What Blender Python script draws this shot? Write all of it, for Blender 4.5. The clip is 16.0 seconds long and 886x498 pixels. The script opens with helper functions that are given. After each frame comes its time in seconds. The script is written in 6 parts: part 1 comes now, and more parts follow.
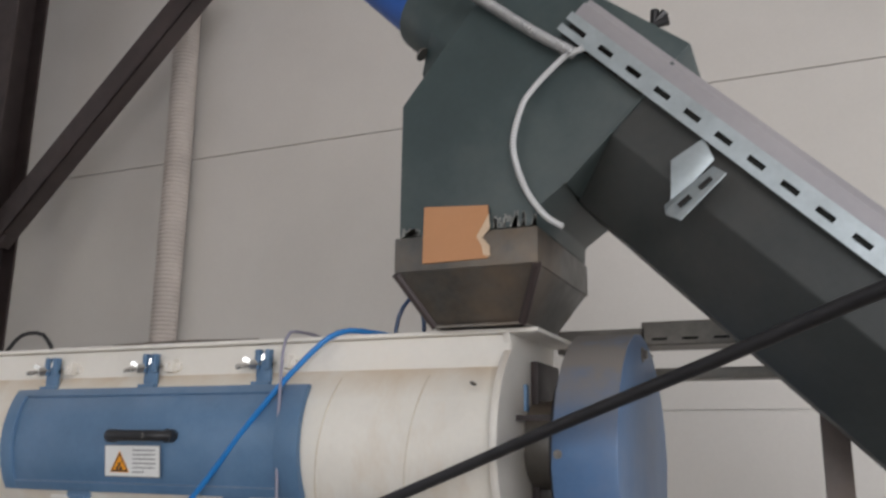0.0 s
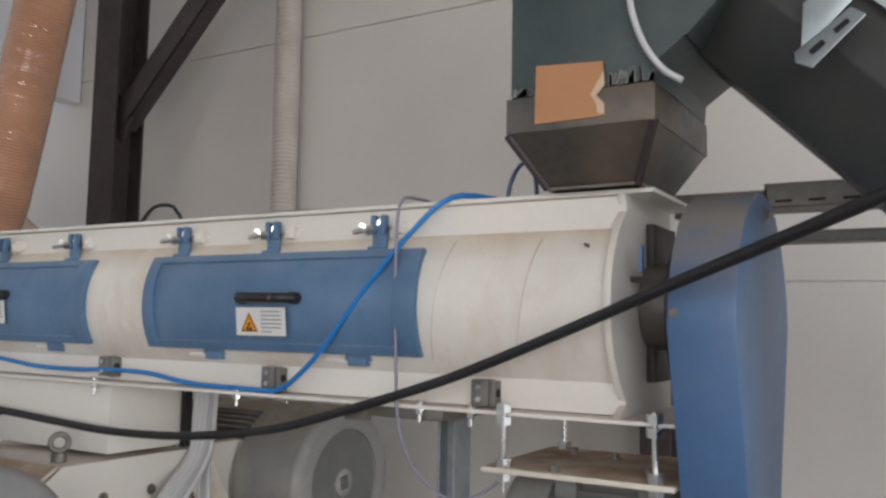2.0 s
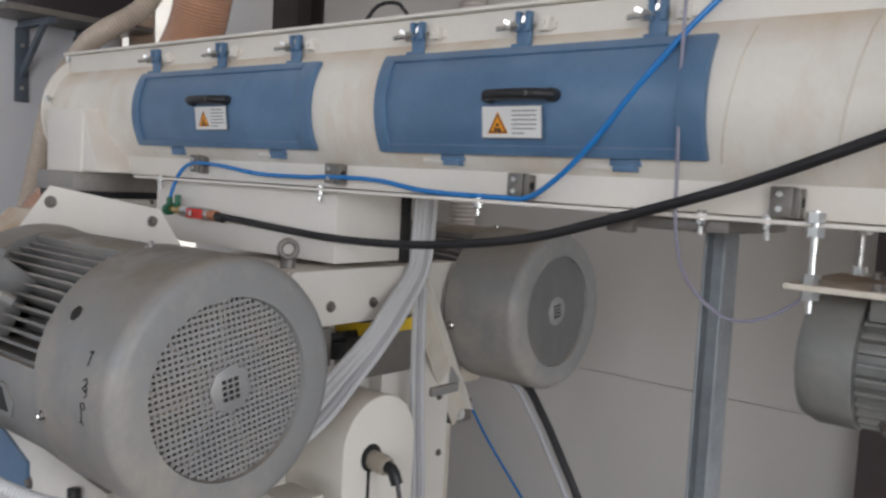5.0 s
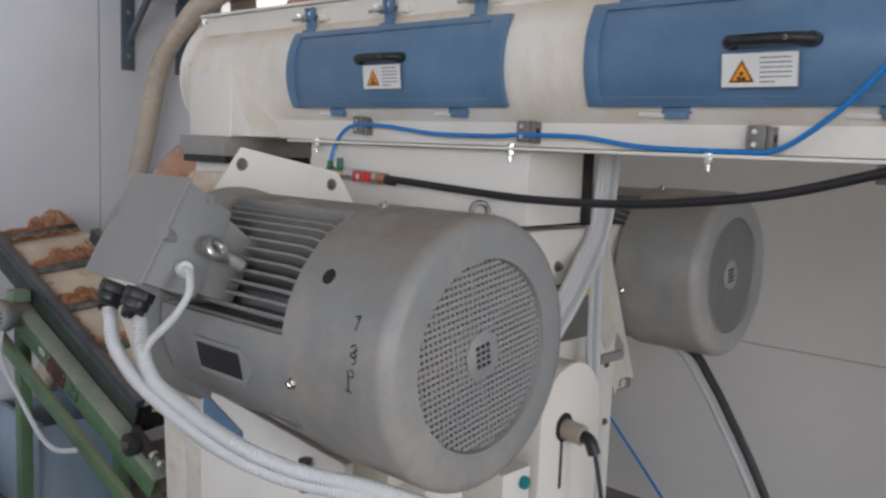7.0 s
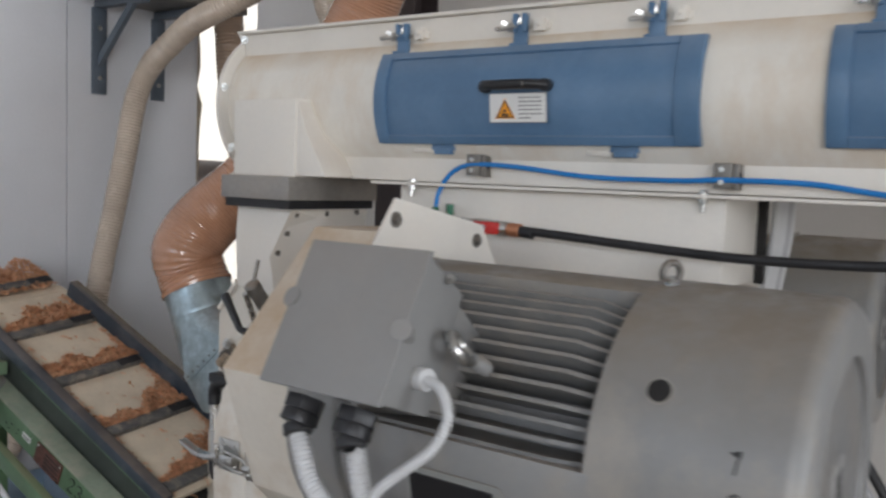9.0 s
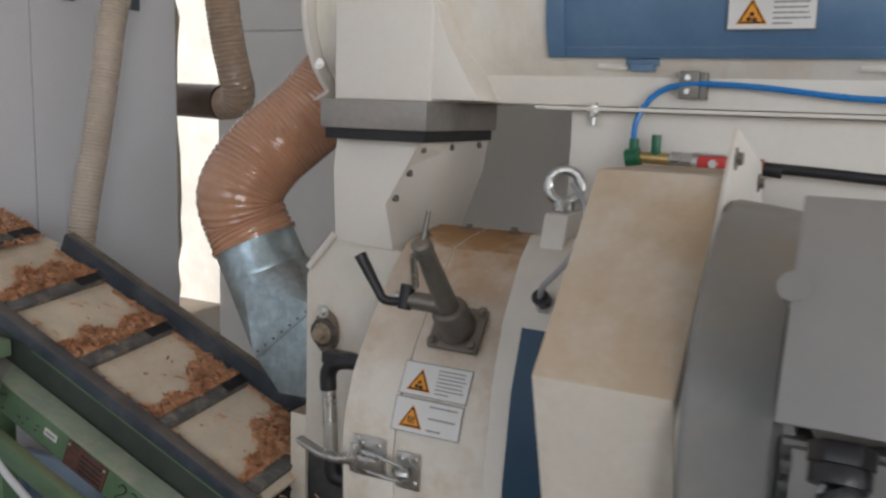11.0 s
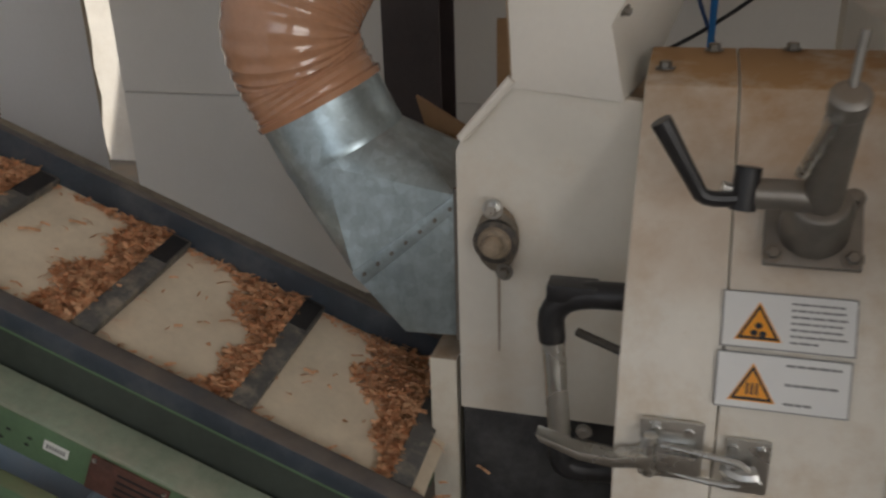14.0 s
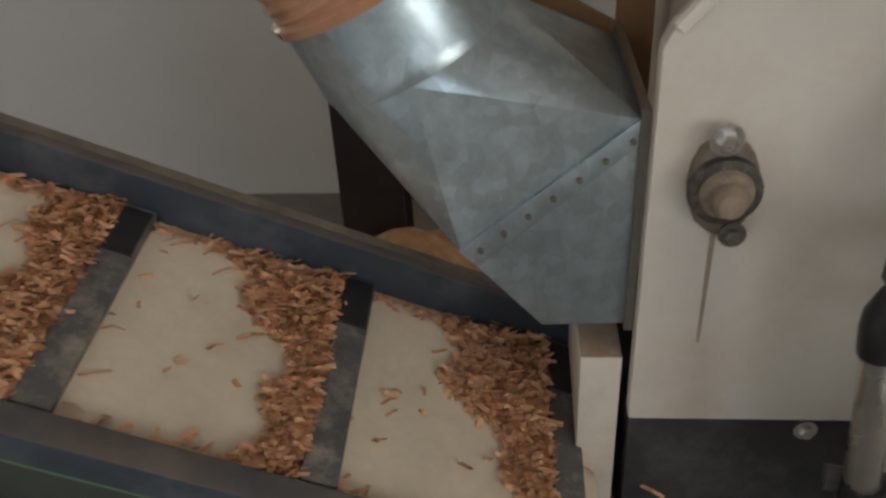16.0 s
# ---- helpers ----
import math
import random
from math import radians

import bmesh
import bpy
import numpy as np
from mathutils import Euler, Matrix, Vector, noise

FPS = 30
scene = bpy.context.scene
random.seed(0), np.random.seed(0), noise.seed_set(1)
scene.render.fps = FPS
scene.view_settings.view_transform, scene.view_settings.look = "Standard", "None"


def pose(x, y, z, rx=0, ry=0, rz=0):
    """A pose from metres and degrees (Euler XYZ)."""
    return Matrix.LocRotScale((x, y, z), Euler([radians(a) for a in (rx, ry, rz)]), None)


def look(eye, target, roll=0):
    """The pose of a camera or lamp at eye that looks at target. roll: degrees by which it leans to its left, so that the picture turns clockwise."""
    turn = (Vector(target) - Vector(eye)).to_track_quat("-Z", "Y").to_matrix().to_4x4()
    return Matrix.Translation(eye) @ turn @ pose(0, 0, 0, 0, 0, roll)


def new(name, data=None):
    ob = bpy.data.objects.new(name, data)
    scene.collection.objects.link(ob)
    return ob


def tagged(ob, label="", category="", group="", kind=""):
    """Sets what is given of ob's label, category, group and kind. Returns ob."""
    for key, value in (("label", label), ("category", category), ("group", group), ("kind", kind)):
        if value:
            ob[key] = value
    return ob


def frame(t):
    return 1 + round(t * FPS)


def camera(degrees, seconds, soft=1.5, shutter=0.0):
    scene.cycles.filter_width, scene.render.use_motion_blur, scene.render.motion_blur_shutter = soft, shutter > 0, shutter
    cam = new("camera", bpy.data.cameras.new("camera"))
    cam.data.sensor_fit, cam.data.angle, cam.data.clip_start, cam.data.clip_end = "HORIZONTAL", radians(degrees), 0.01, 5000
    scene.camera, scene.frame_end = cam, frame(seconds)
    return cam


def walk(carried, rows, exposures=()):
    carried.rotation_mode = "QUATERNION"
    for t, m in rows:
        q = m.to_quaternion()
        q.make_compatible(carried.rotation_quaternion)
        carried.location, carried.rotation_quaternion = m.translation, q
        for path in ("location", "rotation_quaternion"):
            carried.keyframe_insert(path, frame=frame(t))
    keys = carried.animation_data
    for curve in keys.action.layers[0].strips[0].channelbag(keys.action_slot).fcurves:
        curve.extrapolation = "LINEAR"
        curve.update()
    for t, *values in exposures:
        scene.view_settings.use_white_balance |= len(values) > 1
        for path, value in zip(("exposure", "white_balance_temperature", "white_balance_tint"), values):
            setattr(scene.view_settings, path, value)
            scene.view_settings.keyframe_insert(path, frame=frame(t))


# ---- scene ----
cam = camera(55.0, 16.0, soft=2.5, shutter=0.5)
PATH = [
    (0, (0.194, 0.42, 1.726), (-0.577, 2.207, 2.186), 0.7),
    (0.5, (0.198, 0.423, 1.724), (-0.644, 2.197, 2.1), 1.3),
    (1, (0.201, 0.424, 1.724), (-0.688, 2.191, 2.015), 1.6),
    (1.5, (0.194, 0.423, 1.712), (-0.76, 2.166, 1.948), 1.4),
    (2, (0.188, 0.427, 1.694), (-0.83, 2.139, 1.876), 1.1),
    (2.5, (0.175, 0.426, 1.681), (-0.877, 2.123, 1.801), 1.5),
    (3, (0.153, 0.429, 1.663), (-0.946, 2.099, 1.718), 1.8),
    (3.5, (0.12, 0.421, 1.644), (-1.017, 2.066, 1.64), 2.3),
    (4, (0.055, 0.438, 1.619), (-1.158, 2.027, 1.562), 3.0),
    (4.2, (0.028, 0.445, 1.613), (-1.203, 2.019, 1.525), 3.2),
    (6.3, (-0.326, 0.366, 1.541), (-1.636, 1.865, 1.348), 2.2),
    (6.5, (-0.355, 0.316, 1.542), (-1.669, 1.811, 1.34), 2.2),
    (7, (-0.436, 0.261, 1.536), (-1.762, 1.74, 1.302), 2.3),
    (7.5, (-0.565, 0.259, 1.539), (-1.889, 1.739, 1.296), 2.7),
    (8, (-0.72, 0.29, 1.554), (-2.015, 1.802, 1.366), 2.3),
    (8.5, (-0.886, 0.272, 1.554), (-2.154, 1.807, 1.366), 2.4),
    (9, (-1.121, 0.213, 1.558), (-2.256, 1.852, 1.392), 2.2),
    (9.2, (-1.197, 0.215, 1.55), (-2.345, 1.842, 1.361), 1.7),
    (11.3, (-1.934, 0.27, 1.524), (-2.794, 2.046, 1.195), 1.9),
    (11.5, (-1.982, 0.285, 1.501), (-2.84, 2.061, 1.171), 1.7),
    (12, (-2.139, 0.377, 1.49), (-2.979, 2.152, 1.111), 0.9),
    (12.5, (-2.273, 0.474, 1.481), (-3.095, 2.23, 0.99), 0.5),
    (13, (-2.409, 0.531, 1.483), (-3.084, 2.323, 0.907), 0.9),
    (13.5, (-2.546, 0.579, 1.485), (-3.048, 2.398, 0.821), 0.1),
    (14, (-2.651, 0.695, 1.474), (-3.174, 2.473, 0.72), -1.7),
    (14.5, (-2.75, 0.817, 1.446), (-3.223, 2.583, 0.635), -2.5),
    (15, (-2.877, 0.921, 1.435), (-3.271, 2.678, 0.564), -2.2),
    (15.5, (-3.001, 0.997, 1.435), (-3.283, 2.73, 0.477), -2.8),
    (16, (-3.069, 1.103, 1.402), (-3.233, 2.781, 0.326), -3.2),
]

# the phone darkens and warms its picture towards the dusty mill
EXPOSURES = [(0, -0.1, 6300, 10), (4, -0.12, 6200, 10), (7, -0.08, 6050, 10), (9, -0.05, 6150, 9), (11.5, -0.16, 6450, 9), (13, -0.45, 6850, 9), (14.5, -0.38, 6850, 9), (16, -0.15, 6800, 8)]
walk(cam, [(t, look(eye, target, roll)) for t, eye, target, roll in PATH], EXPOSURES)

# ---- light ----
world = bpy.data.worlds.new("sky")
scene.world = world
world.use_nodes = True
wn = world.node_tree.nodes
sky = wn.new("ShaderNodeTexSky")
sky.sky_type, sky.sun_disc = "NISHITA", False
sky.sun_elevation, sky.sun_rotation = radians(46.5), radians(159.4)
world.node_tree.links.new(sky.outputs[0], wn["Background"].inputs[0])
wn["Background"].inputs[1].default_value = 0.15
sun = new("sun", bpy.data.lights.new("sun", "SUN"))
sun.data.energy, sun.data.angle, sun.data.color = 5.0, radians(0.5), (1, 0.95, 0.88)
sun.matrix_world = look((3, -8, 9), (0, 0, 0))


def opening_lamp(name, eye, target, w, h, watts, colour):
    ob = new(name, bpy.data.lights.new(name, "AREA"))
    ob.data.shape, ob.data.size, ob.data.size_y = "RECTANGLE", w, h
    ob.data.energy, ob.data.color = watts, colour
    ob.matrix_world = look(eye, target)
    return ob


# added area lamps for daylight, in unseen openings of the front and end walls
opening_lamp("added_gate_light", (2.6, -3.95, 2.35), (-1.8, 2.6, 1.4), 4.0, 2.1, 165, (1.0, 0.97, 0.985))
opening_lamp("added_window_light", (-2.2, -4.0, 2.65), (-2.2, 3.4, 2.9), 2.4, 1.5, 20, (1.0, 0.97, 0.985))
opening_lamp("added_door_light", (4.9, 1.2, 1.45), (-4.0, 1.9, 1.7), 2.3, 1.9, 135, (0.98, 0.98, 1.0))

# ---- materials ----


def ramp(nt, fac, stops):
    r = nt.nodes.new("ShaderNodeValToRGB")
    els = r.color_ramp.elements
    while len(els) < len(stops):
        els.new(0.5)
    for e, (p, c) in zip(els, stops):
        e.position, e.color = p, (*c, 1) if len(c) == 3 else c
    nt.links.new(fac, r.inputs[0])
    return r.outputs[0]


def noise_node(nt, scale, detail=4, rough=0.6, stretch=None, coords="Object"):
    tc = nt.nodes.new("ShaderNodeTexCoord")
    out = tc.outputs[coords]
    if stretch:
        mp = nt.nodes.new("ShaderNodeMapping")
        mp.inputs["Scale"].default_value = stretch
        nt.links.new(out, mp.inputs[0])
        out = mp.outputs[0]
    n = nt.nodes.new("ShaderNodeTexNoise")
    n.inputs["Scale"].default_value, n.inputs["Detail"].default_value, n.inputs["Roughness"].default_value = scale, detail, rough
    nt.links.new(out, n.inputs["Vector"])
    return n.outputs["Fac"]


def mix(nt, fac, a, b, blend="MIX"):
    m = nt.nodes.new("ShaderNodeMix")
    m.data_type, m.blend_type = "RGBA", blend
    for sock, v in ((0, fac), (6, a), (7, b)):
        if hasattr(v, "is_output"):
            nt.links.new(v, m.inputs[sock])
        else:
            m.inputs[sock].default_value = v if sock == 0 else (*v, 1)
    return m.outputs[2]


def math_node(nt, op, a, b=0.0):
    m = nt.nodes.new("ShaderNodeMath")
    m.operation, m.use_clamp = op, True
    for k, v in ((0, a), (1, b)):
        if hasattr(v, "is_output"):
            nt.links.new(v, m.inputs[k])
        else:
            m.inputs[k].default_value = v
    return m.outputs[0]


def up_facing(nt):
    g = nt.nodes.new("ShaderNodeNewGeometry")
    s = nt.nodes.new("ShaderNodeSeparateXYZ")
    nt.links.new(g.outputs["Normal"], s.inputs[0])
    return s.outputs[2]


def mat(name, colour, rough=0.5, metal=0.0, vary=0.12, scale=6.0, fine=90.0, bump=0.06, dust=0.0, dust_colour=(0.36, 0.25, 0.16),
        stain=0.0, stain_colour=(0.3, 0.2, 0.12), stain_scale=3.0, stain_stretch=None, transmission=0.0, stretch=None, coat=0.0, rand=0.0, dust_from=0.25, spangle=0.0):
    m = bpy.data.materials.new(name)
    m.use_nodes = True
    nt = m.node_tree
    p = nt.nodes["Principled BSDF"]
    big, small = noise_node(nt, scale, stretch=stretch), noise_node(nt, fine, 3)
    dark = tuple(c * (1 - vary) for c in colour)
    light = tuple(min(1, c * (1 + vary)) for c in colour)
    col = ramp(nt, big, [(0.3, dark), (0.7, light)])
    grain = ramp(nt, small, [(0.3, (1 - vary * 0.6,) * 3), (0.7, (1, 1, 1))])
    col = mix(nt, 1.0, col, grain, "MULTIPLY")
    if spangle:
        # crystal flowers of a zinc coat
        tc = nt.nodes.new("ShaderNodeTexCoord")
        vo = nt.nodes.new("ShaderNodeTexVoronoi")
        vo.inputs["Scale"].default_value = 70.0
        nt.links.new(tc.outputs["Object"], vo.inputs["Vector"])
        flower = ramp(nt, vo.outputs["Color"], [(0.1, (1 - spangle,) * 3), (0.9, (1, 1, 1))])
        col = mix(nt, 1.0, col, flower, "MULTIPLY")
    if rand:
        oi = nt.nodes.new("ShaderNodeObjectInfo")
        tone = ramp(nt, oi.outputs["Random"], [(0, (1 - rand,) * 3), (1, (1, 1, 1))])
        col = mix(nt, 1.0, col, tone, "MULTIPLY")
    if stain:
        st = ramp(nt, noise_node(nt, stain_scale, 6, 0.7, stain_stretch), [(0.47, (0, 0, 0)), (0.67, (1, 1, 1))])
        col = mix(nt, math_node(nt, "MULTIPLY", st, stain), col, stain_colour)
    if dust:
        up = math_node(nt, "MULTIPLY", math_node(nt, "SUBTRACT", up_facing(nt), dust_from), 1.35 / (1 - dust_from))
        patch = ramp(nt, noise_node(nt, 9, 5, 0.65), [(0.25, (0.25,) * 3), (0.6, (1, 1, 1))])
        fac = math_node(nt, "MULTIPLY", math_node(nt, "MULTIPLY", up, patch), dust)
        col = mix(nt, fac, col, dust_colour)
        rr = math_node(nt, "MAXIMUM", fac, rough)
        nt.links.new(rr, p.inputs["Roughness"])
    else:
        rv = ramp(nt, noise_node(nt, scale * 2.5, 4), [(0.3, (rough * 0.85,) * 3), (0.7, (min(1, rough * 1.2),) * 3)])
        nt.links.new(rv, p.inputs["Roughness"])
    nt.links.new(col, p.inputs["Base Color"])
    p.inputs["Metallic"].default_value = metal
    p.inputs["Transmission Weight"].default_value = transmission
    p.inputs["Coat Weight"].default_value = coat
    if bump:
        b = nt.nodes.new("ShaderNodeBump")
        b.inputs["Strength"].default_value, b.inputs["Distance"].default_value = bump, 0.004
        nt.links.new(mix(nt, 0.5, big, small), b.inputs["Height"])
        nt.links.new(b.outputs[0], p.inputs["Normal"])
    return m


CREAM = mat("cream_paint", (0.79, 0.755, 0.69), 0.42, vary=0.05, dust=0.45, bump=0.05, stain=0.12, stain_colour=(0.5, 0.36, 0.22))
CREAM_DIRTY = mat("cream_paint_dusty", (0.70, 0.65, 0.55), 0.5, vary=0.07, dust=0.95, bump=0.06, stain=0.35, stain_scale=7, stain_colour=(0.42, 0.29, 0.17))
CREAM_PLATE = mat("cream_paint_smeared", (0.74, 0.70, 0.62), 0.45, vary=0.05, dust=0.45, bump=0.05, stain=0.35, stain_scale=6, stain_colour=(0.56, 0.42, 0.28))
CREAM_BROWN = mat("cream_paint_caked_dust", (0.52, 0.38, 0.24), 0.8, vary=0.15, bump=0.1, stain=0.5, stain_scale=8, stain_colour=(0.40, 0.25, 0.13))
CREAM_DOOR = mat("cream_paint_stained", (0.78, 0.735, 0.65), 0.45, vary=0.06, dust=1.2, dust_from=0.48, dust_colour=(0.45, 0.255, 0.115), bump=0.06, stain=0.4, stain_scale=11, stain_colour=(0.50, 0.35, 0.2))
DRUM = mat("cream_drum_paint", (0.80, 0.765, 0.69), 0.40, vary=0.05, dust=0.95, dust_from=0.42, dust_colour=(0.56, 0.42, 0.27), bump=0.05, stain=0.42, stain_scale=2.2, stain_stretch=(2.6, 1.1, 1.1), stain_colour=(0.62, 0.47, 0.31))
# dusty blue, darkened: the weaker light on the guard put into its paint
GUARD_BLUE_DIM = mat("dusty_dimmed_blue_paint", (0.068, 0.145, 0.285), 0.42, vary=0.12, bump=0.05, dust=1.3, dust_from=0.1, dust_colour=(0.22, 0.20, 0.185), stain=0.3, stain_scale=5, stain_colour=(0.17, 0.20, 0.27))
BLUE = mat("blue_paint", (0.10, 0.19, 0.318), 0.36, vary=0.12, bump=0.05, dust=0.5, dust_colour=(0.33, 0.35, 0.38), stain=0.25, stain_scale=6, stain_colour=(0.17, 0.25, 0.37))
NAVY = mat("blue_panel_paint", (0.018, 0.062, 0.118), 0.42, vary=0.15, bump=0.04, stain=0.25, stain_scale=4, stain_colour=(0.03, 0.09, 0.14))
GREY = mat("grey_motor_paint", (0.255, 0.255, 0.25), 0.45, vary=0.08, bump=0.06, dust=0.75, dust_colour=(0.33, 0.28, 0.22), stain=0.28, stain_scale=10, stain_colour=(0.40, 0.345, 0.27))
COWL = mat("dusty_grey_cowl_paint", (0.25, 0.25, 0.245), 0.42, vary=0.08, bump=0.06, dust=0.8, dust_from=0.35, dust_colour=(0.22, 0.18, 0.135), stain=0.6, stain_scale=4.5, stain_stretch=(1.0, 1.3, 0.8), stain_colour=(0.42, 0.37, 0.30))
FIN = mat("dusty_grey_fin_paint", (0.225, 0.225, 0.22), 0.45, vary=0.12, bump=0.06, dust=0.6, dust_colour=(0.33, 0.29, 0.24), stain=0.5, stain_scale=9, stain_colour=(0.36, 0.33, 0.29))
PERFORATED = mat("perforated_zinc_grille", (0.36, 0.36, 0.355), 0.36, metal=0.35, vary=0.15, bump=0.03, stain=0.45, stain_scale=6, stain_colour=(0.30, 0.25, 0.19))
SMALLGREY = mat("dusty_small_motor_paint", (0.215, 0.218, 0.205), 0.5, vary=0.15, bump=0.08, dust=0.5, dust_colour=(0.30, 0.28, 0.25), stain=0.4, stain_scale=12, stain_colour=(0.30, 0.28, 0.25))
FLANGE_BROWN = mat("dull_brown_flange_steel", (0.36, 0.34, 0.315), 0.38, metal=0.5, vary=0.2, bump=0.06, dust=0.6, stain=0.4, stain_colour=(0.30, 0.23, 0.16))
GREYLIGHT = mat("light_grey_motor_paint", (0.29, 0.295, 0.28), 0.5, vary=0.08, bump=0.06, dust=0.5)
BOXGREY = mat("terminal_box_paint", (0.26, 0.26, 0.255), 0.5, vary=0.06, bump=0.04, dust=0.25)
SLATE = mat("slate_green_paint", (0.045, 0.067, 0.069), 0.45, vary=0.14, bump=0.06, stain=0.18, stain_colour=(0.16, 0.15, 0.13), dust=0.4)
# worn slate paint made darker: the trough's shade is put into its colour
TROUGH_SHADED = mat("worn_shaded_trough_paint", (0.040, 0.046, 0.045), 0.5, vary=0.2, bump=0.06, stain=0.3, stain_colour=(0.075, 0.06, 0.05), dust=0.3)
RUST = mat("bare_brown_steel", (0.115, 0.112, 0.105), 0.42, metal=0.5, vary=0.3, scale=9, bump=0.1, stain=0.5, stain_colour=(0.24, 0.17, 0.11))
GALV = mat("galvanised_sheet", (0.42, 0.47, 0.49), 0.42, metal=0.6, vary=0.14, scale=14, bump=0.04, stain=0.25, stain_scale=5, stain_colour=(0.32, 0.34, 0.34))
# the duct's stretched dark stain stands for reflections, painted into the zinc
DUCT = mat("galvanised_duct_sheet", (0.50, 0.61, 0.65), 0.32, metal=0.7, vary=0.16, scale=22, fine=160, bump=0.05, stain=0.55, stain_scale=3, stain_stretch=(2.2, 1.0, 0.5), stain_colour=(0.20, 0.25, 0.27), dust=0.2, dust_from=0.5, spangle=0.22)
STEEL = mat("zinc_steel", (0.62, 0.62, 0.60), 0.28, metal=1.0, vary=0.12, bump=0.05)
DULLSTEEL = mat("dull_grey_steel", (0.235, 0.22, 0.20), 0.45, metal=0.7, vary=0.2, bump=0.08, dust=0.4)
BLACK = mat("black_plastic", (0.018, 0.018, 0.020), 0.38, vary=0.2, bump=0.05)
RUBBER = mat("black_rubber", (0.016, 0.016, 0.018), 0.5, vary=0.25, bump=0.08, stain=0.08, stain_colour=(0.1, 0.09, 0.08))
TUBEBLUE = mat("blue_air_tube", (0.02, 0.20, 0.55), 0.3, vary=0.08, bump=0.0)
CABLE = mat("grey_cable_sheath", (0.42, 0.42, 0.43), 0.45, vary=0.08, bump=0.03)
WHITEPLASTIC = mat("white_conduit", (0.58, 0.585, 0.585), 0.45, vary=0.06, bump=0.03)
BROWN = mat("brown_steel_paint", (0.050, 0.037, 0.036), 0.5, vary=0.2, bump=0.06, stain=0.1, stain_colour=(0.07, 0.05, 0.045))
GREEN = mat("green_machine_paint", (0.115, 0.20, 0.105), 0.5, vary=0.15, bump=0.06, stain=0.35, stain_scale=9, stain_colour=(0.05, 0.07, 0.045), dust=0.35)
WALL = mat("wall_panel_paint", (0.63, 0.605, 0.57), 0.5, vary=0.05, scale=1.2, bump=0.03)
# panel paint raised and blued: the light on the side wall put into colour
WALL_SIDE_LIT = mat("lit_side_panel_paint", (0.80, 0.82, 0.86), 0.5, vary=0.05, scale=1.2, bump=0.03)
FLOOR = mat("concrete_floor", (0.185, 0.16, 0.135), 0.85, vary=0.2, scale=2, bump=0.2, stain=0.5, stain_scale=3.5, stain_colour=(0.25, 0.175, 0.11))
HOSE_TAN = mat("tan_spiral_hose", (0.52, 0.275, 0.165), 0.2, vary=0.16, bump=0.04, coat=0.8, stain=0.45, stain_scale=4, stain_colour=(0.36, 0.165, 0.09))
HOSE_BEIGE = mat("beige_spiral_hose", (0.62, 0.53, 0.435), 0.25, vary=0.1, bump=0.04, coat=0.5)
BELT = mat("cream_conveyor_belt", (0.74, 0.63, 0.48), 0.5, vary=0.12, scale=5, bump=0.08, stain=0.25, stain_scale=6, stain_colour=(0.42, 0.31, 0.2))
CLEAT = mat("grey_belt_cleat", (0.11, 0.108, 0.103), 0.6, vary=0.3, bump=0.1, stain=0.75, stain_scale=22, stain_colour=(0.34, 0.29, 0.23))
CHIP = mat("wood_shavings", (0.80, 0.45, 0.26), 0.7, vary=0.3, scale=60, bump=0.1)
CARD = mat("brown_cardboard", (0.50, 0.25, 0.12), 0.8, vary=0.06, bump=0.05, fine=200)
PAPER = mat("white_sticker", (0.74, 0.74, 0.72), 0.35, vary=0.03, bump=0.0)
YELLOW = mat("warning_yellow", (0.85, 0.33, 0.01), 0.4, vary=0.03, bump=0.0)
INK = mat("black_ink", (0.012, 0.012, 0.012), 0.5, vary=0.05, bump=0.0)
INKGREY = mat("grey_print", (0.22, 0.22, 0.22), 0.5, vary=0.05, bump=0.0)
REDPAINT = mat("red_valve_lever", (0.50, 0.025, 0.02), 0.35, vary=0.1, bump=0.03)
BRASS = mat("brass_fitting", (0.60, 0.42, 0.18), 0.35, metal=0.9, vary=0.15, bump=0.05)
GREENPLASTIC = mat("green_fitting", (0.01, 0.13, 0.06), 0.35, vary=0.1, bump=0.03)
# near-black for holes, slots and gaps: their shade painted as a colour
HOLE_SHADE = mat("painted_hole_shade", (0.02, 0.019, 0.018), 0.9, vary=0.2, bump=0.0)
YELLOWTAPE = mat("yellow_tape", (0.70, 0.48, 0.02), 0.45, vary=0.1, bump=0.02)

# ---- mesh helpers ----
BASE = {}


def thing(name, base, label, category, group="", kind=""):
    ob = new(name)
    ob.location = base
    ob.empty_display_size = 0.1
    BASE[ob.name] = Vector(base)
    return tagged(ob, label, category, group, kind)


def part(name, bm, material, parent=None, label="", bevel=0.0, smooth=30.0):
    root = parent
    while root is not None and root.parent is not None:
        root = root.parent
    base = BASE[root.name] if root is not None else Vector((0, 0, 0))
    bmesh.ops.recalc_face_normals(bm, faces=bm.faces[:])
    if bevel:
        sharp = [e for e in bm.edges if len(e.link_faces) == 2 and e.calc_face_angle(0) > radians(25)]
        bmesh.ops.bevel(bm, geom=sharp, offset=bevel, segments=2, affect="EDGES", profile=0.6, clamp_overlap=True)
    bm.transform(Matrix.Translation(-base))
    me = bpy.data.meshes.new(name)
    bm.to_mesh(me)
    bm.free()
    me.materials.append(material)
    if smooth:
        me.polygons.foreach_set("use_smooth", [True] * len(me.polygons))
        me.set_sharp_from_angle(angle=radians(smooth))
    ob = new(name, me)
    if parent is not None:
        ob.parent = parent
    if label:
        ob["label"] = label
    return ob


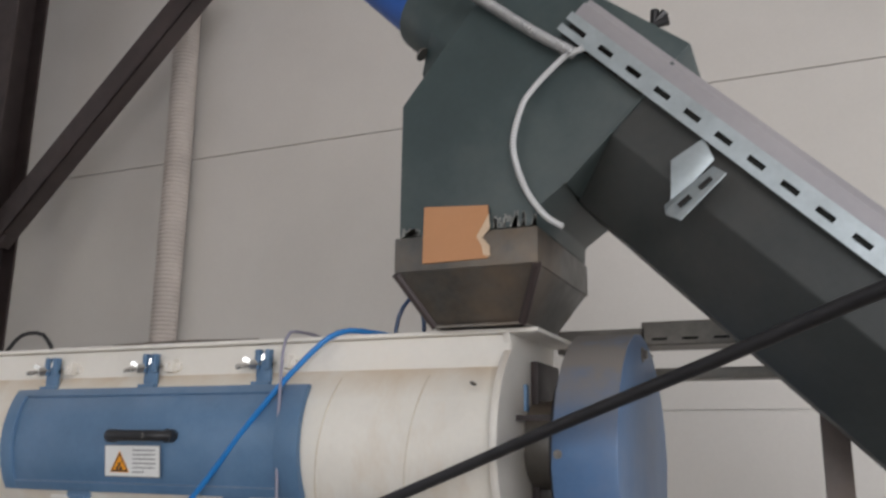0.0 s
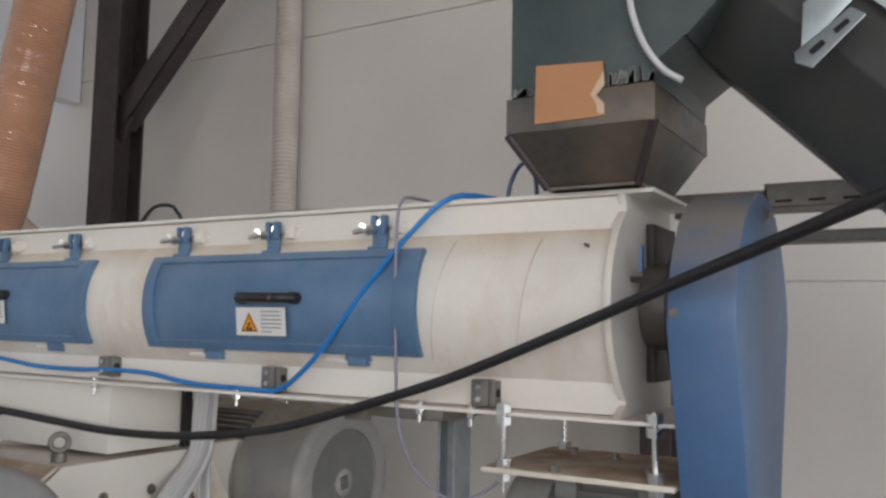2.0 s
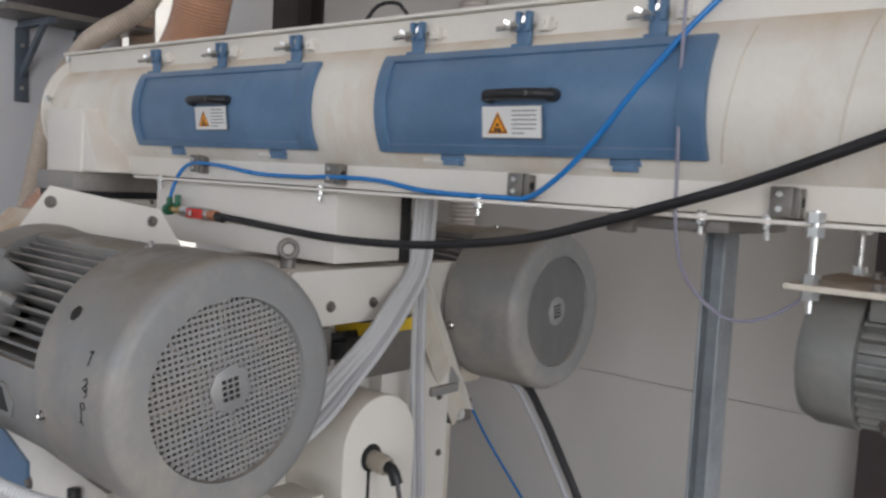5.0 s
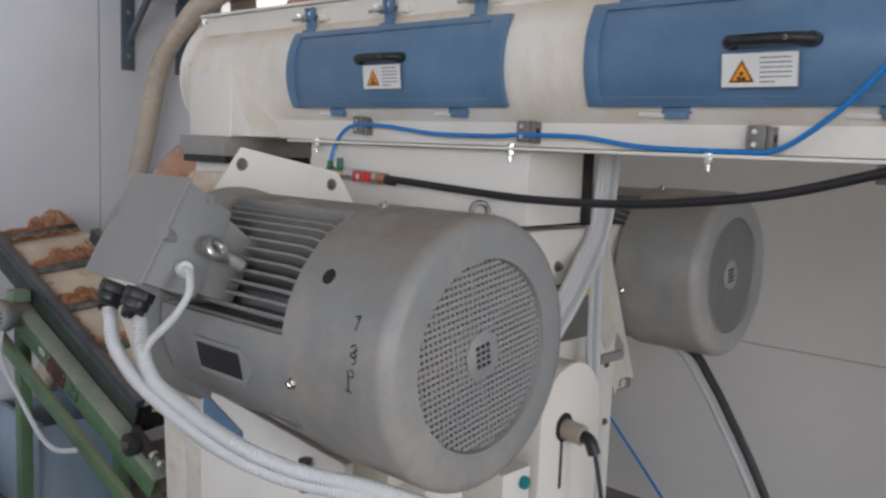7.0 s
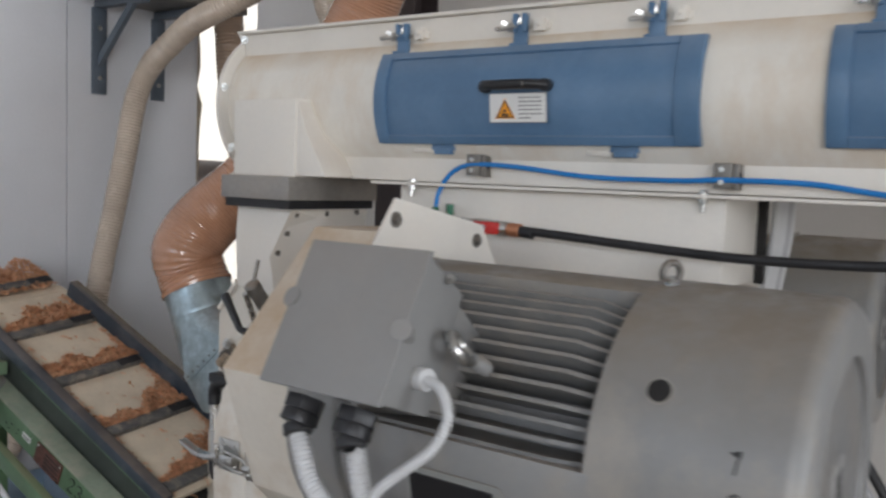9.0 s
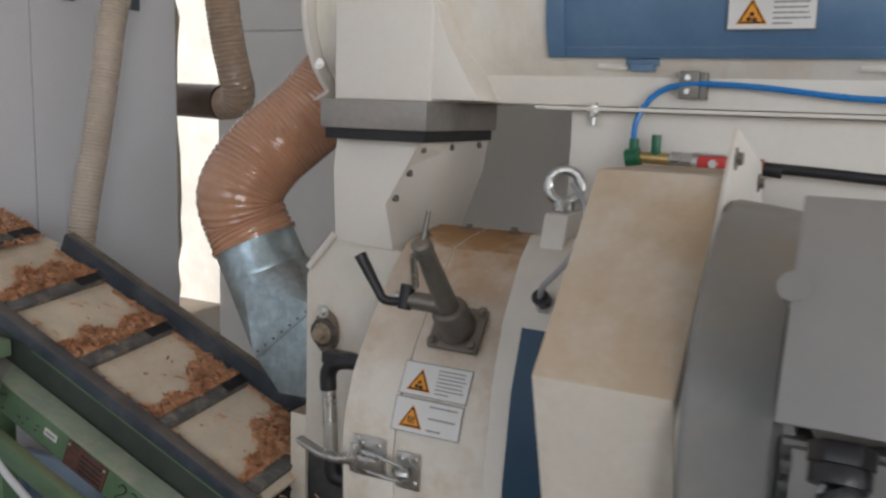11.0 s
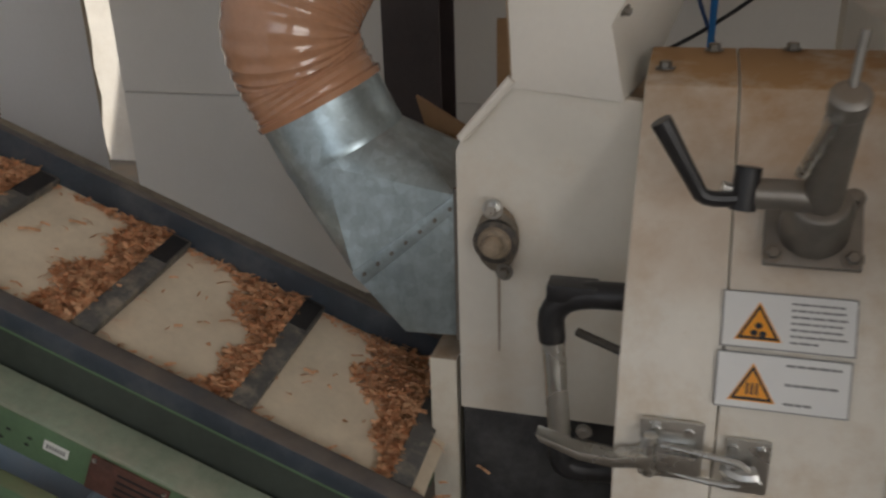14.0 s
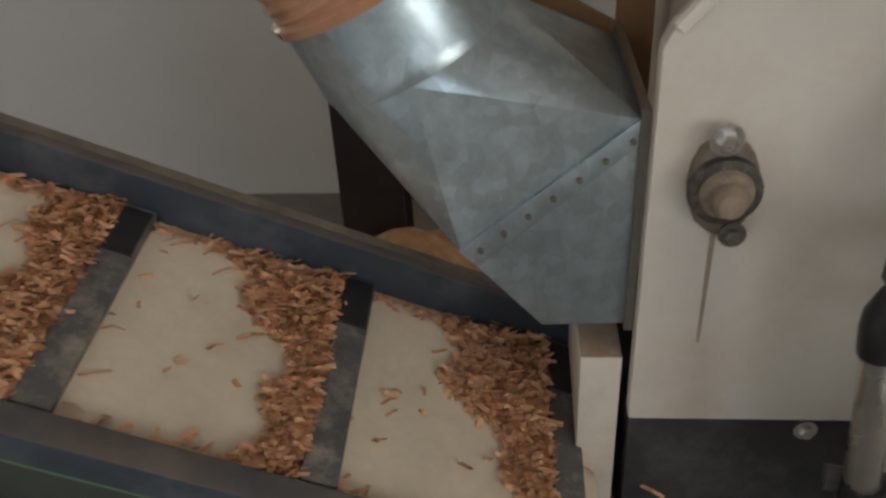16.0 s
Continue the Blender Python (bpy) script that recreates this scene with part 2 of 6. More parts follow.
def solo(name, bm, material, label, category, group="", kind="", bevel=0.0, smooth=30.0):
    return tagged(part(name, bm, material, None, "", bevel, smooth), label, category, group, kind)


def box(bm, x0, x1, y0, y1, z0, z1, m=None):
    vs = [bm.verts.new((x, y, z)) for x in (x0, x1) for y in (y0, y1) for z in (z0, z1)]
    if m is not None:
        for v in vs:
            v.co = m @ v.co
    for f in ((0, 1, 3, 2), (4, 6, 7, 5), (0, 4, 5, 1), (2, 3, 7, 6), (0, 2, 6, 4), (1, 5, 7, 3)):
        bm.faces.new([vs[k] for k in f])
    return bm


def B(*a):
    return box(bmesh.new(), *a)


def frame_of(d):
    d = Vector(d).normalized()
    u = d.cross(Vector((0, 0, 1)) if abs(d.z) < 0.95 else Vector((0, 1, 0))).normalized()
    return d, u, d.cross(u)


def ring(bm, c, u, v, r, seg, turn=0.0):
    return [bm.verts.new(Vector(c) + r * (math.cos(2 * math.pi * k / seg + turn) * u + math.sin(2 * math.pi * k / seg + turn) * v)) for k in range(seg)]


def skin(bm, rings, caps=True, closed=False):
    seg = len(rings[0])
    pairs = list(zip(rings, rings[1:])) + ([(rings[-1], rings[0])] if closed else [])
    for a, b in pairs:
        for k in range(seg):
            bm.faces.new((a[k], a[(k + 1) % seg], b[(k + 1) % seg], b[k]))
    if caps and not closed:
        bm.faces.new(rings[0][::-1])
        bm.faces.new(rings[-1])
    return bm


def revolve(bm, origin, axis, profile, seg=32, caps=True, turn=0.0):
    """profile: (distance along the axis, radius)."""
    d, u, v = frame_of(axis)
    return skin(bm, [ring(bm, Vector(origin) + s * d, u, v, r, seg, turn) for s, r in profile], caps)


def cyl(bm, a, b, r, seg=20, r2=None, turn=0.0):
    a, b = Vector(a), Vector(b)
    return revolve(bm, a, b - a, [(0, r), ((b - a).length, r if r2 is None else r2)], seg, True, turn)


def C(a, b, r, seg=20, r2=None, turn=0.0):
    return cyl(bmesh.new(), a, b, r, seg, r2, turn)


def prism(bm, pts, axis, lo, hi):
    """A polygon of 2D points, drawn out along an axis: x takes (y, z), y takes (x, z), z takes (x, y)."""
    def at(p, h):
        return {"x": (h, *p), "y": (p[0], h, p[1]), "z": (*p, h)}[axis]
    a, b = [bm.verts.new(at(p, lo)) for p in pts], [bm.verts.new(at(p, hi)) for p in pts]
    n = len(pts)
    bm.faces.new(a[::-1])
    bm.faces.new(b)
    for k in range(n):
        bm.faces.new((a[k], a[(k + 1) % n], b[(k + 1) % n], b[k]))
    return bm


def P(pts, axis, lo, hi):
    return prism(bmesh.new(), pts, axis, lo, hi)


def smooth_line(pts, step=0.02):
    pts = [Vector(p) for p in pts]
    ext = [2 * pts[0] - pts[1], *pts, 2 * pts[-1] - pts[-2]]
    out = []
    for k in range(1, len(ext) - 2):
        a, b, c, d = ext[k - 1:k + 3]
        n = max(2, int((c - b).length / step))
        for j in range(n):
            t = j / n
            out.append(0.5 * (2 * b + (c - a) * t + (2 * a - 5 * b + 4 * c - d) * t * t + (3 * b - a - 3 * c + d) * t ** 3))
    out.append(pts[-1])
    return out


def sweep(bm, line, r, seg=10, radius=None, caps=True):
    """A tube along a line of points; radius(s) may vary it along its length."""
    tang = [(line[min(k + 1, len(line) - 1)] - line[max(k - 1, 0)]).normalized() for k in range(len(line))]
    _, u, _ = frame_of(tang[0])
    rings, s = [], 0.0
    for k, p in enumerate(line):
        u = (u - tang[k] * u.dot(tang[k])).normalized()
        if k:
            s += (p - line[k - 1]).length
        rings.append(ring(bm, p, u, tang[k].cross(u), radius(s) if radius else r, seg))
    return skin(bm, rings, caps)


def T(pts, r, seg=10, step=0.02):
    return sweep(bmesh.new(), smooth_line(pts, step), r, seg)


def spiral_hose(pts, r, pitch, depth, seg=24):
    """A hose whose wall rises and falls from one turn of its wire to the next."""
    line = smooth_line(pts, pitch / 4)
    return sweep(bmesh.new(), line, r, seg, radius=lambda s: r + depth * (abs(math.cos(math.pi * s / pitch)) ** 3 - 0.5), caps=False)


def bolt(bm, at, d, r=0.009, h=0.007, washer=True):
    d, u, v = frame_of(d)
    at = Vector(at)
    if washer:
        revolve(bm, at, d, [(0, r * 1.55), (0.002, r * 1.55)], 16)
    revolve(bm, at + 0.002 * d, d, [(0, r), (h * 0.8, r), (h, r * 0.8)], 6)
    return bm


def slab(points, d, thick):
    """A flat plate over a polygon of 3D points, thickened along d."""
    bm = bmesh.new()
    d = Vector(d).normalized() * thick
    a, b = [bm.verts.new(Vector(p)) for p in points], [bm.verts.new(Vector(p) + d) for p in points]
    n = len(points)
    bm.faces.new(a[::-1])
    bm.faces.new(b)
    for k in range(n):
        bm.faces.new((a[k], a[(k + 1) % n], b[(k + 1) % n], b[k]))
    return bm


def torus(bm, c, n, R, r, seg=28, sub=10):
    n, u, v = frame_of(n)
    rings = []
    for k in range(seg):
        a = 2 * math.pi * k / seg
        out = math.cos(a) * u + math.sin(a) * v
        rings.append(ring(bm, Vector(c) + R * out, out, n, r, sub))
    return skin(bm, rings, False, True)


# ---- the hall ----
def wall(name, bm, material, label):
    return solo(name, bm, material, label, "wall", kind="structure", smooth=0)


solo("floor", B(-9, 6.2, -4.3, 9, -0.1, 0), FLOOR, "grey concrete floor with dusty wood-coloured stains", "floor", kind="structure", smooth=0)
solo("ceiling", B(-4.42, 5.3, -4.3, 3.9, 5.2, 5.35), WALL, "plain pale ceiling panels high over the machine", "ceiling", kind="structure", smooth=0)
BACK = 3.65
bm = bmesh.new()
z = -0.5
for top in (0.80, 1.877, 3.13, 4.38, 5.2):
    box(bm, -4.85, 5.3, BACK, BACK + 0.1, z + 0.003, top - 0.003)
    z = top
box(bm, -4.85, 5.3, BACK + 0.012, BACK + 0.09, -0.4, 5.19)
wall("wall_back", bm, WALL, "pale sandwich panel wall with thin level joints")
bm = bmesh.new()
y = -4.2
for end in (-3.25, -2.17, -1.09, -0.01, 1.07, 2.15, 2.79):
    box(bm, -4.4, -4.3, y + 0.003, end - 0.003, 0, 5.2)
    y = end
box(bm, -4.39, -4.312, -4.2, 2.78, 0, 5.19)
# unseen lintel over the gap, added to cut the sky light
box(bm, -4.4, -4.3, 2.793, 3.64, 3.0, 5.2)
wall("wall_side", bm, WALL_SIDE_LIT, "white sandwich panel wall with upright joints, its brightness painted in")
# unseen end wall; its door opening is added to suit the lamp
bm = bmesh.new()
box(bm, 5.0, 5.15, -4.2, 0.0, 0, 5.2)
box(bm, 5.0, 5.15, 2.4, 3.75, 0, 5.2)
box(bm, 5.0, 5.15, 0.0, 2.4, 2.45, 5.2)
wall("wall_end", bm, WALL, "plain pale unseen end wall with an opening added for light")
# unseen front wall; gate and window band are cut to suit the lamps
bm = bmesh.new()
box(bm, -5.2, 5.15, -4.25, -4.1, 3.5, 5.2)
box(bm, -5.2, -4.3, -4.25, -4.1, 0, 3.5)
box(bm, -4.3, -0.9, -4.25, -4.1, 0, 1.8)
box(bm, -0.9, 0.5, -4.25, -4.1, 0, 3.5)
box(bm, 4.7, 5.15, -4.25, -4.1, 0, 3.5)
wall("wall_front", bm, WALL, "plain pale unseen front wall with two openings added for light")


solo("outer_wall", B(-9.0, -3.0, 5.2, 5.4, 0, 7.0), mat("sunlit_plaster", (0.82, 0.79, 0.74), 0.9, vary=0.1, scale=2.5, bump=0.3, stain=0.25, stain_colour=(0.5, 0.42, 0.33)), "rough sunlit plaster wall outside the gap", "wall", kind="structure", smooth=0)
# unseen wall, added only to keep low sky light out of the gap
solo("sky_block_wall", B(-7.8, -7.6, -3.0, 5.2, 0, 7.0), bpy.data.materials["sunlit_plaster"], "unseen plaster wall added outside to block sky light from the gap", "wall", kind="structure", smooth=0)
rnd = random.Random(4)
bm = bmesh.new()
rows = []
for k in range(34):
    w = 0.02 + 0.05 * abs(math.sin(k * 0.37)) * rnd.random() + 0.02 * rnd.random()
    rows.append([bm.verts.new(p) for p in ((-4.39, 2.789, k * 0.088), (-4.305, 2.789, k * 0.088), (-4.31 - 0.02 * rnd.random(), 2.793 + w * 0.5, k * 0.088), (-4.37, 2.795 + w * 0.6, k * 0.088))])
skin(bm, rows)
solo("foam_edge", bm, mat("torn_foam", (0.55, 0.47, 0.36), 0.9, vary=0.25, scale=20, bump=0.3), "torn insulating foam along the wall's open edge", "foam", kind="structure")


def column(x0, x1, y0, y1, top, label):
    """A rolled H section: two flanges and the web between them."""
    xm = (x0 + x1) / 2
    bm = bmesh.new()
    for a, b, c, d in ((x0, x1, y0, y0 + 0.012), (x0, x1, y1 - 0.012, y1), (xm - 0.005, xm + 0.005, y0 + 0.0125, y1 - 0.0125)):
        box(bm, a, b, c, d, 0, top)
    return solo("steel_column", bm, BROWN, label, "steel column", kind="structure", smooth=0)


column(-3.555, -3.375, 3.18, 3.36, 5.15, "dark brown painted steel column before the wall")
column(-0.78, -0.67, 3.46, 3.62, 1.62, "slim dark brown steel post before the wall")
br_ = thing("steel_brace", (-3.37, 3.27, 2.68), "dark brown slanting steel brace on the column", "steel brace", kind="structure")
b0, b1, bw = Vector((-3.374, 3.22, 2.655)), Vector((-2.15, 3.22, 3.86)), Vector((-0.085, 0, 0.085))
part("angle_leg", slab([b0, b1, b1 + bw, b0 + bw], (0, 1, 0), 0.01), BROWN, br_, bevel=0.002)
part("angle_shelf", slab([b0, b1, b1 + Vector((0, 0.09, 0)), b0 + Vector((0, 0.09, 0))], (-1, 0, 1), 0.009), BROWN, br_, bevel=0.002)
part("gusset_plate", slab([(-3.374, 3.225, 2.58), (-3.30, 3.225, 2.70), (-3.42, 3.225, 2.86), (-3.50, 3.225, 2.72)], (0, 1, 0), 0.008), BROWN, br_)

# ---- the conditioner ----
AX_Y, AX_Z, R = 1.975, 1.737, 0.185
cond = thing("conditioner", (-1.6, 1.975, 1.54), "long cream steel conditioner drum with two blue hatches", "conditioner")
part("drum", C((-2.94, AX_Y, AX_Z), (-0.29, AX_Y, AX_Z), R, 72), DRUM, cond, "cream drum with brown dust stains")
bm = B(-2.94, -0.29, 1.848, 2.102, 1.862, 1.928)
part("upper_side_strip", bm, CREAM, cond, bevel=0.002)
part("lower_side_strip", B(-2.62, -0.29, 1.848, 2.102, 1.548, 1.615), CREAM, cond, bevel=0.002)
part("top_cover", B(-2.95, -0.235, 1.832, 2.118, 1.929, 1.937), CREAM, cond, bevel=0.002)
LIP_BOLTS = ((-2.331, 1.822), (-1.64, 1.822), (-1.16, 1.822), (-0.685, 1.82), (-0.574, 1.82))
part("base_lip", B(-2.44, -0.185, 1.80, 2.15, 1.539, 1.546), CREAM, cond, bevel=0.0015)

for x, y in LIP_BOLTS:
    bm = bolt(bmesh.new(), (x, y, 1.539), (0, 0, -1), 0.0085, 0.010)
    cyl(bm, (x, y, 1.53), (x, y, 1.512), 0.005, 10)
    bolt(bm, (x, y, 1.546), (0, 0, 1), 0.008, 0.006)
    part("lip_bolt", bm, STEEL, cond, "zinc plated bolt through the lip")


def end_outline(r):
    pts = []
    for k in range(-6, 7):
        a = radians(180 + 9 * k)
        pts.append((AX_Y + r * math.cos(a), AX_Z - r * math.sin(a)))
    return [(2.12, 1.542), (2.12, 1.937), (1.83, 1.937)] + [p for p in pts if 1.56 < p[1] < 1.92][::-1] + [(1.80, 1.542)]


part("end_flange", P(end_outline(0.215), "x", -2.957, -2.943), CREAM, cond, bevel=0.003)
part("end_flange", P(end_outline(0.207), "x", -0.302, -0.288), CREAM, cond, bevel=0.003)

for zz, yy in ((1.915, 1.842), (1.78, 1.772), (1.62, 1.80)):
    part("flange_bolt", bolt(bmesh.new(), (-2.95, yy + 0.012, zz), (-1, 0, 0), 0.007, 0.006), STEEL, cond)
    part("flange_bolt", bolt(bmesh.new(), (-2.940, yy + 0.003, zz), (0.5, -1, 0), 0.007, 0.006), STEEL, cond)
for xx in (-0.64, -0.46):
    pts = [Vector((xx + 0.03 * a, AX_Y - (R + 0.0005) * math.cos(a), AX_Z + (R + 0.0005) * math.sin(a))) for k, a in enumerate(np.linspace(-0.6, 0.7, 12))]
    part("weld_seam", sweep(bmesh.new(), pts, 0.0016, 6), CREAM_DIRTY, cond, "thin brown dusty weld seam")
part("plug", C((-0.345, 1.80, 1.84), (-0.345, 1.816, 1.838), 0.0026, 10), BLACK, cond)
# outlet box under the drum's far end
bm = B(-2.852, -2.632, 1.735, 2.20, 1.546, 1.74)
part("outlet_box", bm, CREAM, cond, bevel=0.004)
part("gusset", P([(-2.632, 1.735), (-2.632, 1.55), (-2.535, 1.55), (-2.558, 1.59), (-2.60, 1.655)], "y", 1.742, 1.85), CREAM, cond, bevel=0.002)
part("outlet_flange", B(-2.872, -2.627, 1.712, 2.055, 1.488, 1.546), FLANGE_BROWN, cond, "dull brownish bolted steel flange", bevel=0.003)
part("gasket", B(-2.865, -2.634, 1.722, 2.045, 1.466, 1.488), RUBBER, cond, "black rubber gasket")


def arc_panel(bm, x0, x1, z0, z1, r0, r1, n=14):
    a0, a1 = math.asin((z0 - AX_Z) / r1), math.asin((z1 - AX_Z) / r1)
    rows = []
    for k in range(n + 1):
        a = a0 + (a1 - a0) * k / n
        rows.append([bm.verts.new((x, AX_Y - r * math.cos(a), AX_Z + r * math.sin(a))) for x, r in ((x0, r0), (x0, r1), (x1, r1), (x1, r0))])
    return skin(bm, rows, True)


def hatch(x0, x1, latches, hinges, handle):
    h = part("hatch", arc_panel(bmesh.new(), x0, x1, 1.634, 1.846, R, R + 0.009), BLUE, cond, "blue painted curved hatch", bevel=0.003)
    # pressed rim round the hatch, proud of its sunken middle
    for a, b, z0, z1 in ((x0, x0 + 0.035, 1.6345, 1.8455), (x1 - 0.05, x1, 1.6345, 1.8455), (x0 + 0.0352, x1 - 0.0502, 1.6345, 1.652), (x0 + 0.0352, x1 - 0.0502, 1.83, 1.8455)):
        part("rim", arc_panel(bmesh.new(), a, b, z0, z1, R + 0.006, R + 0.0145), BLUE, h, bevel=0.003)
    hx0, hx1, hz = handle
    bm = sweep(bmesh.new(), smooth_line([(hx0, 1.79, hz), (hx0 + 0.006, 1.765, hz), (hx0 + 0.03, 1.748, hz), ((hx0 + hx1) / 2, 1.744, hz), (hx1 - 0.03, 1.748, hz), (hx1 - 0.006, 1.765, hz), (hx1, 1.79, hz)], 0.008), 0.0105, 12)
    cyl(bm, (hx0 + 0.005, 1.792, hz), (hx0 + 0.005, 1.765, hz), 0.013)
    cyl(bm, (hx1 - 0.005, 1.792, hz), (hx1 - 0.005, 1.765, hz), 0.013)
    part("handle", bm, BLACK, h, "black plastic bow handle")
    part("handle_screw", C((hx1 - 0.04, 1.736, hz), (hx1 - 0.04, 1.75, hz), 0.005, 10), DULLSTEEL, h)
    for lx in latches:
        bm = B(lx - 0.017, lx + 0.017, 1.824, 1.832, 1.838, 1.892)
        box(bm, lx - 0.017, lx - 0.006, 1.816, 1.832, 1.876, 1.915)
        box(bm, lx + 0.006, lx + 0.017, 1.816, 1.832, 1.876, 1.915)
        box(bm, lx - 0.021, lx + 0.021, 1.812, 1.826, 1.834, 1.852)
        part("latch_tab", bm, BLUE, h, bevel=0.002)
        bm = cyl(bmesh.new(), (lx + 0.012, 1.846, 1.893), (lx - 0.045, 1.794, 1.879), 0.0048, 10)
        cyl(bm, (lx - 0.012, 1.826, 1.887), (lx - 0.026, 1.812, 1.884), 0.0105, 6)
        for sgn in (1, -1):
            box(bm, -0.004, 0.004, -0.003, 0.003, 0.0, 0.026, pose(lx - 0.018, 1.82, 1.886, 0, sgn * 55 - 10, 30))
        part("wing_nut", bm, STEEL, h, "zinc plated swing bolt with wing nut")
        bm = B(lx + 0.03, lx + 0.052, 1.828, 1.85, 1.878, 1.905)
        cyl(bm, (lx + 0.041, 1.829, 1.892), (lx + 0.041, 1.822, 1.892), 0.006, 10)
        box(bm, lx + 0.052, lx + 0.062, 1.84, 1.85, 1.882, 1.896)
        part("latch_lug", bm, CREAM, h, bevel=0.0015)
    for gx in hinges:
        bm = B(gx - 0.03, gx + 0.03, 1.818, 1.834, 1.622, 1.642)
        box(bm, gx - 0.022, gx + 0.022, 1.816, 1.836, 1.612, 1.626)
        part("hinge_tab", bm, BLUE, h, bevel=0.002)
        bm = cyl(bmesh.new(), (gx - 0.085, 1.834, 1.622), (gx - 0.028, 1.834, 1.62), 0.0075, 10)
        box(bm, gx - 0.09, gx - 0.03, 1.832, 1.85, 1.616, 1.628)
        part("hinge_lug", bm, CREAM, h, bevel=0.001)
    return h


hatch(-2.42, -1.645, (-2.375, -2.057, -1.752), (-2.245, -1.803), (-2.113, -1.958, 1.756))
hatch(-1.428, -0.677, (-1.351, -1.074, -0.792), (-1.234, -0.835), (-1.117, -0.962, 1.747))


def sticker(o, u, v, w, h, lines, symbol, label):
    """A warning sticker with a triangle sign and rows of unreadable print."""
    o, u, v = Vector(o), Vector(u).normalized(), Vector(v).normalized()
    n = u.cross(v).normalized()
    m = Matrix(((u.x, v.x, n.x, o.x), (u.y, v.y, n.y, o.y), (u.z, v.z, n.z, o.z), (0, 0, 0, 1)))
    st = thing("warning_sticker", o, label, "sticker", "warning stickers")

    def flat(name, pts, z0, z1, material, lab=""):
        bm = prism(bmesh.new(), pts, "z", z0, z1)
        bm.transform(m)
        return part(name, bm, material, st, lab, smooth=0)

    def rect(x0, x1, y0, y1):
        return [(x0, y0), (x1, y0), (x1, y1), (x0, y1)]

    flat("border", rect(0, w, 0, h), 0, 0.0010, INKGREY)
    flat("paper", rect(0.0014, w - 0.0014, 0.0014, h - 0.0014), 0.0004, 0.0014, PAPER)
    tw = h * 0.80
    cx, cy = 0.1 * w + tw / 2, h * 0.14

    def tri_pts(k):
        c = cy + tw * 0.30
        return [(cx + (x - cx) * k, c + (yy - c) * k) for x, yy in ((cx - tw / 2, cy), (cx + tw / 2, cy), (cx, cy + tw * 0.86))]

    flat("triangle_edge", tri_pts(1.0), 0.0012, 0.0018, YELLOW)
    flat("triangle_rim", tri_pts(0.90), 0.0012, 0.0021, INK)
    flat("triangle", tri_pts(0.70), 0.0012, 0.0024, YELLOW, "orange-yellow warning triangle")
    if symbol == "blades":
        for dx, dy in ((-0.09, 0.17), (0.09, 0.15), (0.0, 0.33)):
            flat("symbol", [(cx + tw * (dx + 0.085 * math.cos(a)), cy + tw * (dy + 0.075 * math.sin(a))) for a in np.linspace(0, 6.28, 9)[:-1]], 0.0012, 0.0027, INK)
    else:
        for dx in (-0.1, 0.0, 0.1):
            flat("symbol", rect(cx + tw * (dx - 0.026), cx + tw * (dx + 0.026), cy + tw * 0.16, cy + tw * 0.42), 0.0012, 0.0027, INK)
        flat("symbol", rect(cx - 0.2 * tw, cx + 0.2 * tw, cy + tw * 0.07, cy + tw * 0.10), 0.0012, 0.0027, INK)
    x0 = 0.16 * w + tw
    rnd = random.Random(lines)
    for k in range(lines):
        yy = h * (0.84 - 0.68 * k / max(1, lines - 1))
        th = min(0.0014, h * 0.13 / lines)
        end = w * (0.94 if k < lines - 1 else 0.75) - rnd.random() * 0.004
        x = x0
        while x < end - 0.003:
            stop = min(end, x + rnd.uniform(0.006, 0.016))
            flat("text_bar", rect(x, stop - 0.0012, yy - th, yy + th), 0.0012, 0.0017, INKGREY)
            x = stop
    return st


sticker((-2.097, 1.7815, 1.680), (1, 0, 0), (0, -0.12, 1), 0.138, 0.062, 6, "blades", "white warning sticker with orange triangle on a blue hatch")
sticker((-1.128, 1.7815, 1.667), (1, 0, 0), (0, -0.12, 1), 0.140, 0.062, 6, "blades", "white warning sticker with orange triangle on a blue hatch")

# ---- hopper, cardboard and auger over the conditioner ----
hop = thing("inlet_hopper", (-0.33, 1.9, 1.937), "bare brown steel inlet hopper with sloping sides", "hopper")


def frustum(bm, x0, x1, y0, y1, z0, X0, X1, Y0, Y1, z1):
    a = [bm.verts.new(p) for p in ((x0, y0, z0), (x1, y0, z0), (x1, y1, z0), (x0, y1, z0))]
    b = [bm.verts.new(p) for p in ((X0, Y0, z1), (X1, Y0, z1), (X1, Y1, z1), (X0, Y1, z1))]
    return skin(bm, [a, b])


part("funnel", frustum(bmesh.new(), -0.415, -0.252, 1.80, 2.0, 1.937, -0.455, -0.20, 1.72, 2.05, 2.025), RUST, hop, "brown bare steel funnel", bevel=0.003)
for x0, x1 in ((-0.415, -0.455), (-0.252, -0.20)):
    part("corner_weld", C((x0, 1.80, 1.94), (x1, 1.72, 2.023), 0.008, 8), BROWN, hop, "dark welded corner")
part("rim_band", B(-0.458, -0.198, 1.717, 2.055, 2.024, 2.086), RUST, hop, bevel=0.003)
part("foot_flange", B(-0.42, -0.246, 1.793, 2.008, 1.937, 1.941), RUST, hop)
aug = thing("screw_conveyor", (-0.33, 1.88, 2.088), "slate green painted screw conveyor with a cable tray on top", "screw conveyor")
head = [(-0.452, 2.088), (-0.452, 2.335), (-0.36, 2.45), (-0.235, 2.60), (0.06, 2.365), (0.03, 2.334), (-0.154, 2.152), (-0.198, 2.12), (-0.20, 2.088)]
part("head_box", P(head, "y", 1.722, 2.05), SLATE, aug, bevel=0.004)
